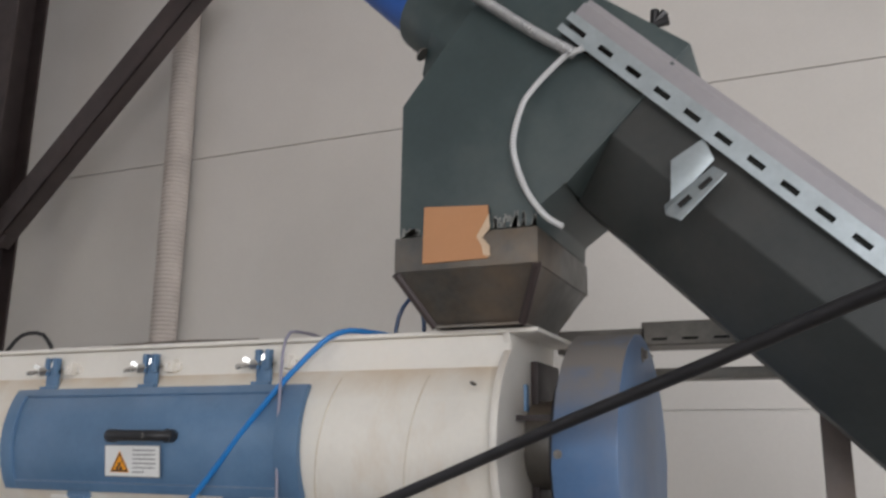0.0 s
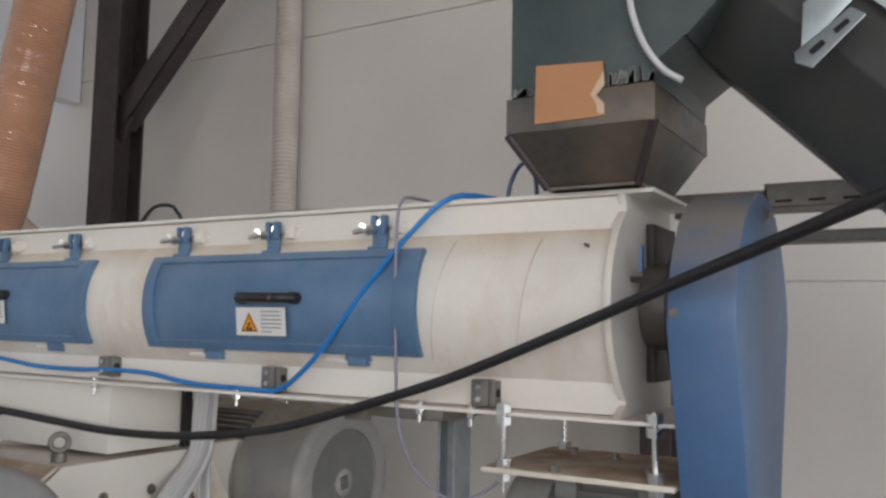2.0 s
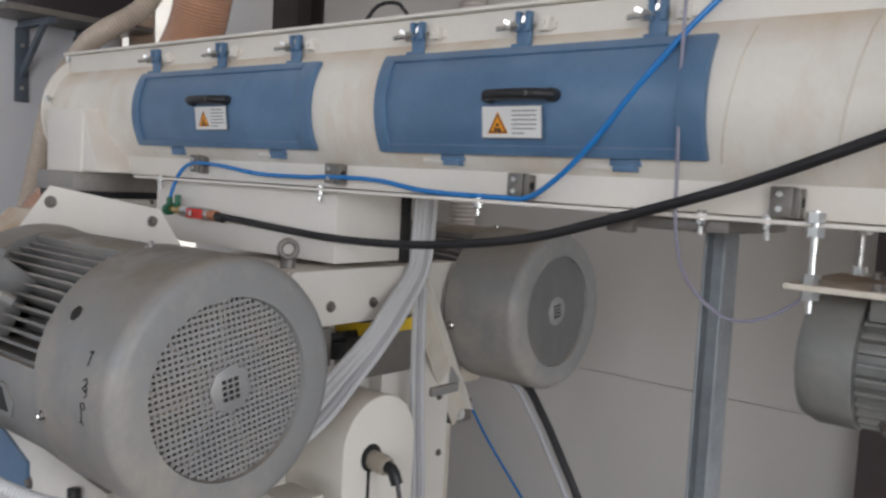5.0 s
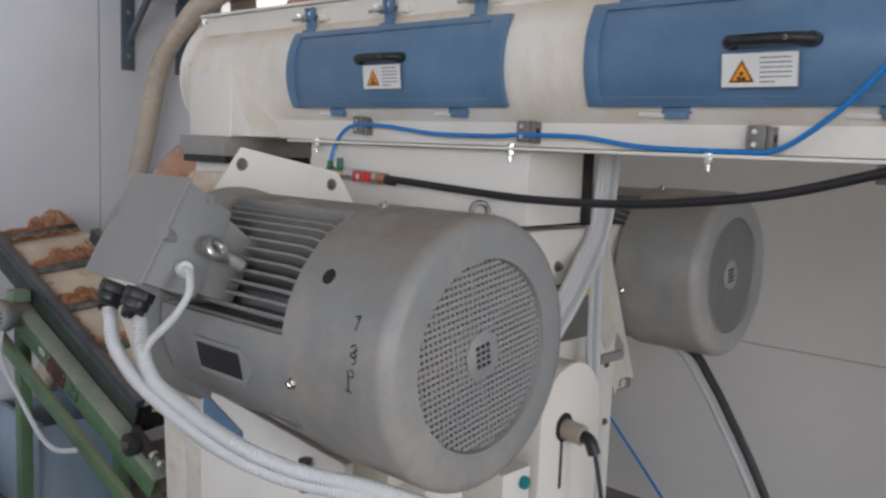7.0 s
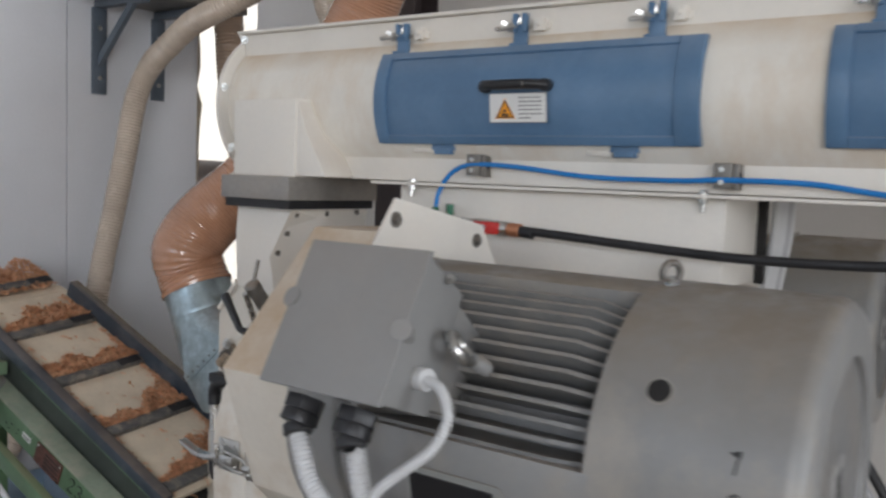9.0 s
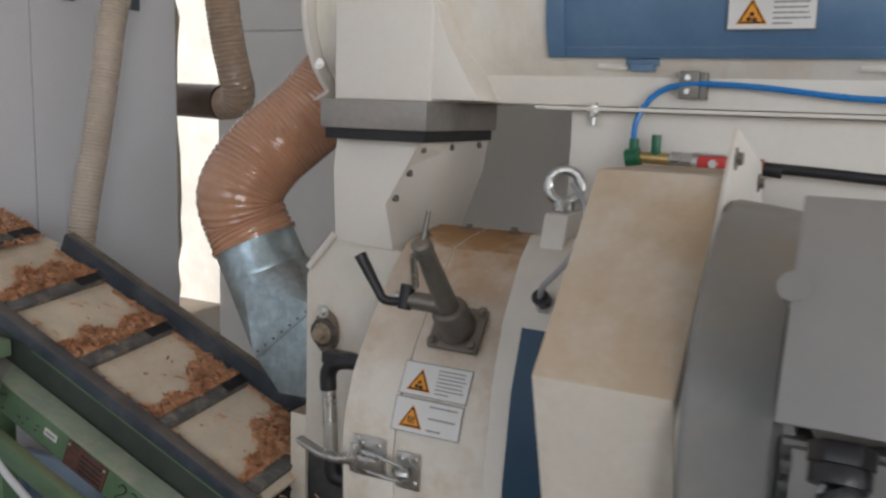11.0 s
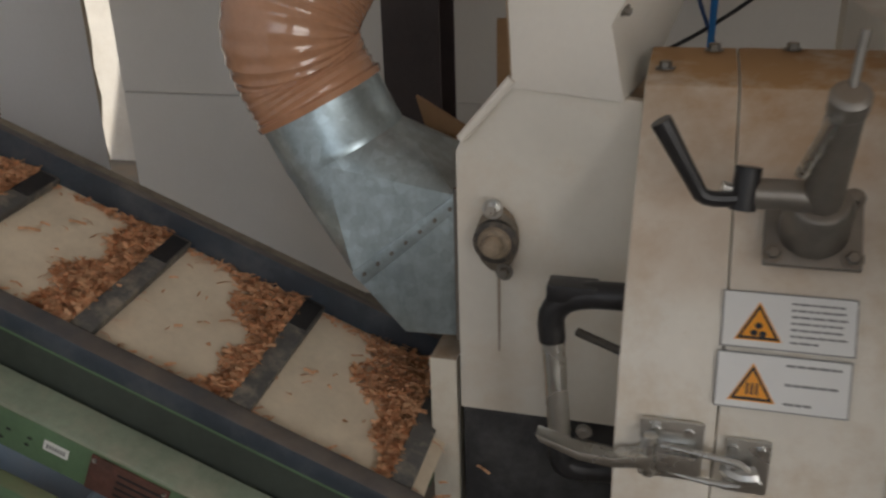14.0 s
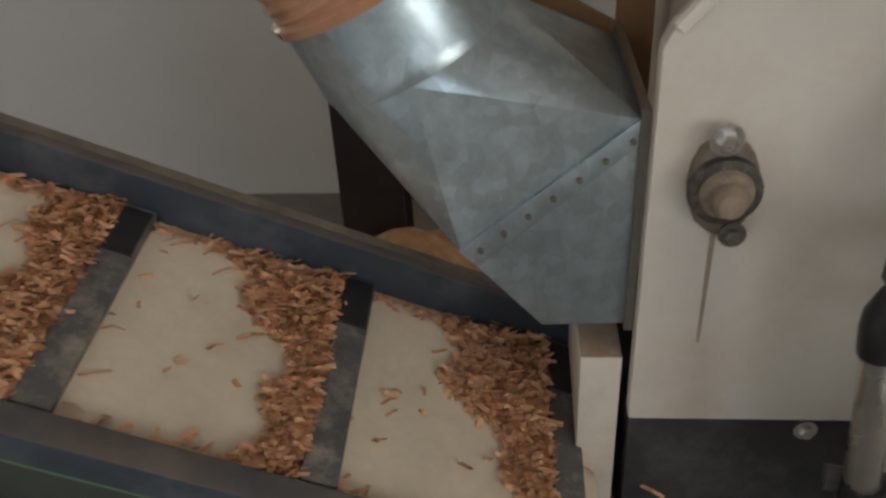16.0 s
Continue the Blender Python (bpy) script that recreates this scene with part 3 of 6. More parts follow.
# the inclined trough: flat lower front, rounded underside
d = Vector((0.411, 0, -0.415)).normalized()
up = Vector((-d.z, 0, d.x))
bm = bmesh.new()
section = [(0.135, 0.17), (-0.012, 0.17), (-0.125, 0.075), (-0.125, -0.075), (-0.012, -0.17), (0.135, -0.17)]
c0 = Vector((-0.08, 1.885, 2.225))
rings = []
for s in (0.0, 1.4):
    rings.append([bm.verts.new(c0 + s * d + up * (a + 0.02) + Vector((0, -1, 0)) * b) for a, b in section])
skin(bm, rings)
part("trough", bm, TROUGH_SHADED, aug, "slate green trough with its shade in the paint", bevel=0.004)
bm = slab([c0 + 0.0 * d + up * a + Vector((0, -1, 0)) * b for a, b in ((-0.10, 0.173), (0.155, 0.173), (0.155, -0.173), (-0.10, -0.173))], d, 0.006)
part("joint_strip", bm, SLATE, aug)
# cover with slotted cable tray along its front edge
t0 = Vector((-0.128, 1.70, 2.442))
bm = bmesh.new()
rings = []
for s in (0.0, 1.35):
    rings.append([bm.verts.new(t0 + s * d + up * a + Vector((0, 1, 0)) * b) for a, b in ((0.006, 0.005), (0.03, 0.005), (0.032, 0.012), (0.042, 0.014), (0.042, 0.365), (0.006, 0.365))])
skin(bm, rings)
part("cover", bm, mat("pale_sheet_cover", (0.36, 0.345, 0.36), 0.4, metal=0.3, vary=0.08, scale=3, stain=0.2, stain_colour=(0.40, 0.37, 0.37)), aug, "pale sheet metal trough cover")
tray = bmesh.new()
n = 22
seg = 0.0615
for k in range(n):
    a, b = 0.02 + k * seg, 0.02 + k * seg + 0.03
    nxt = 0.02 + (k + 1) * seg
    for s0, s1, w0, w1 in ((a - 0.02 if k == 0 else a, b, 0.0, 0.013), (a - 0.02 if k == 0 else a, b, 0.0225, 0.038), (b, nxt, 0.0, 0.038)):
        q = [t0 + s * d + up * (w - 0.034) for s, w in ((s0, w0), (s1, w0), (s1, w1), (s0, w1))]
        vs = [tray.verts.new(p + Vector((0, -0.006, 0))) for p in q]
        ws = [tray.verts.new(p + Vector((0, -0.0035, 0))) for p in q]
        skin(tray, [vs, ws])
bmesh.ops.remove_doubles(tray, verts=tray.verts[:], dist=0.0002)
part("slotted_tray_side", tray, GALV, aug, "galvanised tray edge with a row of slots", smooth=0)
# added black sheet behind the slots, painting the shade inside the tray
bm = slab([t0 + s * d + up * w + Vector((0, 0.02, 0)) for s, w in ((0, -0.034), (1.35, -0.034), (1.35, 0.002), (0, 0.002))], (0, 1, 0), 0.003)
part("tray_shade_sheet", bm, HOLE_SHADE, aug)
# slotted angle bracket on the trough's side
bp = Vector((0.0, 1.70, 0.0))
bm = slab([bp + Vector(q) for q in ((0.022, 0, 2.165), (0.073, 0, 2.195), (0.086, 0, 2.158), (0.018, 0, 2.092))], (0, 1, 0), 0.003)
br = part("angle_bracket", bm, GALV, aug, "galvanised slotted angle bracket", bevel=0.001)
foot = [Vector(q) for q in ((0.010, 1.692, 2.092), (0.084, 1.692, 2.146), (0.104, 1.665, 2.124), (0.036, 1.665, 2.060), (0.014, 1.67, 2.072))]
part("bracket_foot", slab(foot, (0.3, 0.6, -0.8), 0.003), GALV, br, bevel=0.001)
for k in (0.28, 0.72):
    c = Vector((0.022 + 0.072 * k, 1.676, 2.074 + 0.056 * k))
    part("bracket_slot", B(-0.011, 0.011, -0.004, 0.004, -0.0035, 0.0035, Matrix.Translation(c) @ Matrix.Rotation(radians(-38), 4, "Y")), HOLE_SHADE, br, smooth=0)
# gearbox and motor at the upper end
g0 = Vector((-0.362, 1.885, 2.512))
part("end_flange", C(g0 + d * 0.025, g0 - d * 0.03, 0.13, 8, turn=math.pi / 8), SLATE, aug, "octagonal bolted end flange", bevel=0.006)
part("gearbox", C(g0 - d * 0.03, g0 - d * 0.15, 0.09, 28), SLATE, aug, bevel=0.006)
part("gear_motor", C(g0 - d * 0.15, g0 - d * 0.36, 0.078, 28), mat("deep_blue_motor", (0.015, 0.10, 0.42), 0.4), aug, "deep blue gear motor")
for a, b in ((0.09, 0.09), (-0.09, 0.09), (-0.09, -0.09), (0.09, -0.09)):
    part("flange_bolt", bolt(bmesh.new(), g0 - d * 0.03 + up * a + Vector((0, b, 0)), -d, 0.009), DULLSTEEL, aug)
# grey clamp knob on the cover
k0 = t0 + d * 0.07 + up * 0.052 + Vector((0, 0.12, 0))
bm = cyl(bmesh.new(), k0, k0 + up * 0.05, 0.006, 10)
for a in (-50, 0, 50):
    q = Matrix.Rotation(radians(a), 3, "Y") @ up
    cyl(bm, k0 + up * 0.045, k0 + up * 0.05 + q * 0.022, 0.008, 8)
part("star_knob", bm, BLACK, aug)

cardboard = thing("cardboard", (-0.34, 1.7125, 2.036), "torn piece of brown cardboard stuck on the hopper", "cardboard")
part("sheet", slab([(-0.400, 1.7125, 2.136), (-0.283, 1.7125, 2.128), (-0.281, 1.7125, 2.09), (-0.296, 1.7125, 2.075), (-0.283, 1.7125, 2.06), (-0.284, 1.7125, 2.037), (-0.402, 1.7125, 2.036)], (0, 1, 0), 0.004), CARD, cardboard, smooth=0)
part("torn_edge", slab([(-0.281, 1.7115, 2.112), (-0.279, 1.7115, 2.088), (-0.293, 1.7115, 2.073), (-0.280, 1.7115, 2.058), (-0.279, 1.7115, 2.039), (-0.291, 1.7115, 2.043), (-0.293, 1.7115, 2.058), (-0.303, 1.7115, 2.075), (-0.291, 1.7115, 2.094)], (0, 1, 0), 0.003), mat("torn_paper_fibre", (0.66, 0.50, 0.35), 0.9, vary=0.15), cardboard, "pale torn paper edge", smooth=0)
SMEAR = mat("pale_dust_smear", (0.27, 0.27, 0.255), 0.8, vary=0.3, scale=30, bump=0.1, stain=0.4, stain_scale=45, stain_colour=(0.12, 0.135, 0.135))
rnd = random.Random(17)
for x0, x1, top, count in ((-0.449, -0.404, 2.104, 12), (-0.277, -0.205, 2.116, 26)):
    for k in range(count):
        x, w = rnd.uniform(x0, x1), rnd.uniform(0.001, 0.006)
        z0 = 2.0885 if rnd.random() < 0.6 else rnd.uniform(2.09, top - 0.012)
        z1 = z0 + rnd.uniform(0.006, max(0.008, top - z0))
        lean = rnd.uniform(-0.004, 0.006)
        part("dust_smear", slab([(x - w, 1.7216, z0), (x + w, 1.7216, z0), (x + w * 0.6 + lean, 1.7216, z1), (x - w * 0.3 + lean, 1.7216, z1)], (0, 1, 0), 0.0006), SMEAR, aug, "pale smeared dust", smooth=0)
bm = spiral_hose([(-0.42, 1.71, 2.62), (-0.293, 1.70, 2.507), (-0.202, 1.70, 2.429), (-0.125, 1.695, 2.368)], 0.0095, 0.0065, 0.003, 14)
solo("armoured_cable", bm, mat("flexible_conduit", (0.42, 0.42, 0.42), 0.4, metal=0.4), "ribbed grey armoured cable along the screw conveyor", "cable")
pts = [(-0.108, 1.69, 2.372), (-0.138, 1.695, 2.366), (-0.165, 1.70, 2.349), (-0.196, 1.70, 2.32), (-0.218, 1.70, 2.288), (-0.233, 1.70, 2.223), (-0.215, 1.70, 2.152), (-0.183, 1.70, 2.10), (-0.151, 1.70, 2.075)]
solo("cable_conduit", spiral_hose(pts, 0.0052, 0.006, 0.0014, 12), WHITEPLASTIC, "white corrugated conduit curving down from the cable tray", "conduit")

# ---- belt guard and small motor ----
gd = thing("belt_guard", (-0.1, 1.93, 1.0), "blue sheet metal belt guard with rounded ends, dusty on top", "belt guard")
out = []
for c_z, a0, r_ in ((1.70, 0, 0.232), (1.405, 180, 0.14)):
    for k in range(0, 13):
        a = radians(a0 + 15 * k)
        out.append((1.945 - (0.01 if a0 else 0) + r_ * math.cos(a), c_z + r_ * math.sin(a)))
part("shell", P(out, "x", -0.182, -0.078), GUARD_BLUE_DIM, gd, bevel=0.006)
for at, r in (((-0.170, 1.714, 1.722), 0.006), ((-0.165, 1.789, 1.42), 0.005)):
    part("screw", bolt(bmesh.new(), at, (0, -1, 0), r * 0.75), DULLSTEEL, gd)
part("screw", bolt(bmesh.new(), (-0.078, 1.949, 1.895), (1, 0, 0), 0.009), DULLSTEEL, gd)
part("type_plate", B(-0.079, -0.0765, 1.83, 1.985, 1.33, 1.40), PAPER, gd)
bearing = thing("shaft_bearing", (-0.22, 1.975, 1.6), "dark dusty shaft bearing between drum and belt guard", "bearing")
part("housing", C((-0.287, 1.985, 1.737), (-0.21, 1.985, 1.737), 0.08, 28), DULLSTEEL, bearing, bevel=0.005)
part("seal_plate", B(-0.287, -0.272, 1.955, 2.1, 1.60, 1.89), BROWN, bearing, bevel=0.004)
part("pulley", C((-0.212, 1.96, 1.72), (-0.184, 1.96, 1.72), 0.155, 32), BLACK, bearing, "black belt pulley", bevel=0.004)
part("stay", B(-0.288, -0.18, 1.87, 1.882, 1.778, 1.788), BROWN, bearing)
part("blue_tab", B(-0.25, -0.244, 1.795, 1.81, 1.79, 1.835), BLUE, bearing, bevel=0.002)

pl = thing("motor_plate", (-0.35, 1.92, 1.44), "cream steel plate hung on four threaded rods", "steel plate")
part("plate", B(-0.528, -0.188, 1.775, 2.09, 1.442, 1.452), CREAM_DIRTY, pl, bevel=0.002)
for x in (-0.492, -0.222):
    for y in (1.79, 2.07):
        rod = part("threaded_rod", C((x, y, 1.408), (x, y, 1.564), 0.005, 12), STEEL, pl, "zinc plated threaded rod")
        for z in (1.452, 1.428, 1.546, 1.524):
            part("nut", C((x, y, z), (x, y, z + 0.015), 0.0145, 6), STEEL, rod)
for x, y in ((-0.40, 1.80), (-0.36, 2.0), (-0.25, 1.85), (-0.45, 2.02)):
    part("plate_bolt", bolt(bmesh.new(), (x, y, 1.452), (0, 0, 1), 0.008, 0.01), DULLSTEEL, pl)
sm = thing("small_motor", (-0.35, 1.93, 1.2), "dusty grey finned electric motor under a steel plate", "electric motor")
SMY, SMZ = 1.925, 1.325
part("body", C((-0.43, SMY, SMZ), (-0.20, SMY, SMZ), 0.088, 40), SMALLGREY, sm)
for k in range(30):
    part("cooling_fin", B(-0.425, -0.215, -0.0028, 0.0028, 0.08, 0.106, Matrix.Translation((0, SMY, SMZ)) @ Matrix.Rotation(2 * math.pi * k / 30, 4, "X")), SMALLGREY, sm, smooth=0)
part("fan_cowl", revolve(bmesh.new(), (-0.43, SMY, SMZ), (-1, 0, 0), [(0, 0.11), (0.06, 0.11), (0.085, 0.10), (0.09, 0.085)], 40), SMALLGREY, sm, bevel=0.003)
part("end_shield", C((-0.215, SMY, SMZ), (-0.185, SMY, SMZ), 0.115, 36), SMALLGREY, sm, bevel=0.004)
part("name_plate", B(-0.362, -0.288, 1.812, 1.818, 1.308, 1.348), BLACK, sm, "dark name plate", bevel=0.002)
for x in (-0.40, -0.25):
    part("foot", B(x - 0.02, x + 0.02, 1.85, 2.0, 1.40, 1.442), SMALLGREY, sm, bevel=0.003)
part("lifting_lug", slab([(-0.355, 1.83, 1.255), (-0.325, 1.83, 1.255), (-0.333, 1.81, 1.19), (-0.355, 1.81, 1.185), (-0.365, 1.81, 1.20)], (0, 1, 0), 0.006), STEEL, sm, bevel=0.002)
for x, z in ((-0.38, 1.24), (-0.25, 1.235), (-0.31, 1.26)):
    part("bolt", bolt(bmesh.new(), (x, 1.86, z), (0, -1, -0.4), 0.008, 0.012), DULLSTEEL, sm)

ZINC = mat("weathered_zinc", (0.33, 0.36, 0.38), 0.5, metal=0.45, vary=0.2, scale=12, stain=0.3, stain_colour=(0.22, 0.23, 0.23))
sup = thing("support_leg", (-0.74, 2.04, 0), "galvanised steel channel leg under the conditioner", "support leg")
part("channel_web", B(-0.745, -0.7165, 2.03, 2.04, 0, 1.515), ZINC, sup)
part("channel_flange", B(-0.716, -0.710, 2.0, 2.07, 0, 1.515), ZINC, sup, bevel=0.002)
part("channel_flange", B(-0.7515, -0.7455, 2.0, 2.07, 0, 1.515), ZINC, sup, bevel=0.002)
bm = B(-0.86, -0.64, 1.83, 2.12, 1.515, 1.538)
box(bm, -0.86, -0.81, 1.815, 1.84, 1.505, 1.537)
part("head_plate", bm, DULLSTEEL, sup, bevel=0.003)

# slotted channels behind the belt guard
ch = thing("slotted_channel", (0.0, 2.2, 1.95), "galvanised slotted cable channel behind the belt guard", "cable channel")
for x0, x1, dz in ((-0.29, -0.11, 0.0), (-0.115, 0.33, 0.012)):
    bm = B(x0, x1, 2.16, 2.163, 1.925 + dz, 1.972 + dz)
    box(bm, x0, x1, 2.16, 2.26, 1.924 + dz, 1.927 + dz)
    c = part("channel", bm, DULLSTEEL, ch)
    for k in range(int((x1 - x0) / 0.06)):
        xx = x0 + 0.02 + 0.06 * k
        part("slot", B(xx, xx + 0.03, 2.158, 2.1605, 1.934 + dz, 1.939 + dz), HOLE_SHADE, c, smooth=0)
part("lower_channel", B(-0.11, 0.36, 2.16, 2.22, 1.868, 1.89), DULLSTEEL, ch, bevel=0.002)
tl = thing("tray_leg", (0.224, 2.025, 0), "slim dusty brown steel leg carrying the screw conveyor", "support leg")
part("upright", B(0.202, 0.246, 2.005, 2.045, 0, 1.83), mat("dusty_brown_steel", (0.20, 0.165, 0.145), 0.55, vary=0.15, stain=0.3), tl, bevel=0.003)
part("slanting_stay", slab([(0.16, 2.0, 1.875), (0.20, 2.0, 1.875), (0.29, 2.0, 1.78), (0.25, 2.0, 1.78)], (0, 1, 0), 0.045), GALV, tl)
# ---- air line: clamps, tube, valve, hoses ----
def tube_clamp(x, z):
    t = thing("tube_clamp", (x, 1.84, z - 0.025), "small grey steel clamp block holding a blue air tube", "clamp", "tube clamps")
    part("block", B(x - 0.018, x + 0.018, 1.818, 1.848, z - 0.024, z + 0.024), DULLSTEEL, t, bevel=0.003)
    part("side_plate", B(x + 0.018, x + 0.030, 1.822, 1.848, z - 0.026, z + 0.022), DULLSTEEL, t, bevel=0.002)
    for dz in (0.012, -0.012):
        part("screw", C((x - 0.002, 1.8195, z + dz), (x - 0.002, 1.814, z + dz), 0.005, 8), STEEL, t)
    part("bore", C((x + 0.0295, 1.834, z), (x + 0.0312, 1.834, z), 0.008, 12), HOLE_SHADE, t)


for cx, cz in ((-2.160, 1.590), (-1.605, 1.582), (-1.070, 1.578), (-0.556, 1.575)):
    tube_clamp(cx, cz)
pts = [(-2.245, 1.80, 1.478), (-2.248, 1.812, 1.52), (-2.225, 1.82, 1.565), (-2.17, 1.822, 1.590), (-2.05, 1.82, 1.588), (-1.88, 1.82, 1.572), (-1.70, 1.82, 1.570), (-1.605, 1.82, 1.574), (-1.45, 1.82, 1.572), (-1.30, 1.818, 1.555), (-1.10, 1.815, 1.552),
       (-1.03, 1.81, 1.556), (-0.96, 1.797, 1.595), (-0.888, 1.785, 1.656), (-0.784, 1.783, 1.777), (-0.70, 1.80, 1.875), (-0.63, 1.83, 1.942), (-0.57, 1.90, 1.945), (-0.55, 2.02, 1.945)]
solo("air_tube", T(pts, 0.0055, 10), TUBEBLUE, "bright blue air tube clipped along the conditioner", "air tube")
solo("air_tube", T([(-0.57, 1.95, 1.937), (-0.562, 1.95, 1.985), (-0.54, 1.95, 2.02), (-0.515, 1.95, 2.015), (-0.505, 1.95, 1.97), (-0.51, 1.96, 1.937)], 0.0045, 8), mat("dark_blue_tube", (0.02, 0.06, 0.16), 0.35, bump=0), "dark blue tube looped on top of the conditioner", "air tube")
solo("thin_cable", T([(-0.72, 1.95, 1.945), (-0.728, 1.86, 1.95), (-0.728, 1.80, 1.93), (-0.725, 1.785, 1.80), (-0.719, 1.785, 1.63), (-0.715, 1.792, 1.51), (-0.70, 1.82, 1.43), (-0.64, 1.84, 1.375), (-0.57, 1.84, 1.385), (-0.50, 1.86, 1.44)], 0.0032, 8), mat("violet_grey_cable", (0.26, 0.25, 0.32), 0.4, bump=0), "thin violet grey cable hanging across the conditioner", "cable")
bm = T([(-1.60, 1.90, 1.938), (-1.56, 1.91, 1.985), (-1.50, 1.92, 1.985), (-1.47, 1.93, 1.94)], 0.005, 8)
solo("cable_loop", bm, BLACK, "small black cable loop on top of the conditioner", "cable")
bm = T([(-1.30, 1.95, 1.945), (-1.15, 1.99, 1.955), (-0.98, 1.98, 1.95), (-0.90, 1.95, 1.945)], 0.012, 8)
solo("cable_coil", bm, DULLSTEEL, "flat dark coil lying on the conditioner", "cable")

valve = thing("ball_valve", (-2.12, 1.82, 1.45), "brass ball valve with a red lever and a green elbow", "valve")
VY = 1.80
bm = cyl(bmesh.new(), (-2.258, VY, 1.455), (-2.232, VY, 1.46), 0.017, 16)
cyl(bm, (-2.245, VY, 1.46), (-2.245, VY, 1.492), 0.009, 12)
part("green_elbow", bm, GREENPLASTIC, valve, "green push-in elbow", bevel=0.002)
part("green_knob", C((-2.205, VY, 1.462), (-2.205, VY, 1.50), 0.009, 12), GREENPLASTIC, valve, bevel=0.002)
part("brass_tee", C((-2.235, VY, 1.459), (-2.175, VY, 1.457), 0.0105, 14), BRASS, valve, bevel=0.002)
part("union_nut", C((-2.178, VY, 1.457), (-2.14, VY, 1.456), 0.017, 6), STEEL, valve, bevel=0.002)
part("valve_body", C((-2.14, VY, 1.456), (-2.05, VY, 1.453), 0.0165, 16), STEEL, valve, bevel=0.003)
part("red_lever", B(-2.128, -2.066, VY - 0.024, VY - 0.012, 1.441, 1.468), REDPAINT, valve, "red lever", bevel=0.004)
part("hose_tail", C((-2.05, VY, 1.453), (-2.02, VY, 1.452), 0.015, 12), mat("copper_clip", (0.55, 0.25, 0.14), 0.4, metal=0.8), valve, "coppery hose clip", bevel=0.002)
part("lever_nut", C((-2.10, VY - 0.03, 1.455), (-2.10, VY - 0.022, 1.455), 0.008, 6), STEEL, valve)
hp = [(-2.035, 1.80, 1.454), (-1.93, 1.80, 1.449), (-1.75, 1.80, 1.439), (-1.55, 1.795, 1.432), (-1.33, 1.79, 1.438), (-1.15, 1.79, 1.456), (-1.0, 1.785, 1.481), (-0.85, 1.78, 1.522), (-0.70, 1.77, 1.566), (-0.55, 1.75, 1.614), (-0.345, 1.72, 1.692), (-0.166, 1.655, 1.757), (-0.003, 1.58, 1.811), (0.173, 1.46, 1.864), (0.42, 1.25, 1.94), (0.75, 1.1, 2.1)]
rh = thing("rubber_hose", (-2.0, 1.80, 1.44), "thick black rubber hose sagging in front of the conditioner", "hose")
part("hose", T(hp, 0.0092, 14), RUBBER, rh)
part("ferrule", C((-2.03, 1.80, 1.4515), (-1.99, 1.80, 1.448), 0.0125, 14), RUBBER, rh, "black crimped ferrule", bevel=0.001)

# ---- main drive motors ----
FANBEIGE = mat("beige_fan", (0.50, 0.41, 0.31), 0.5)


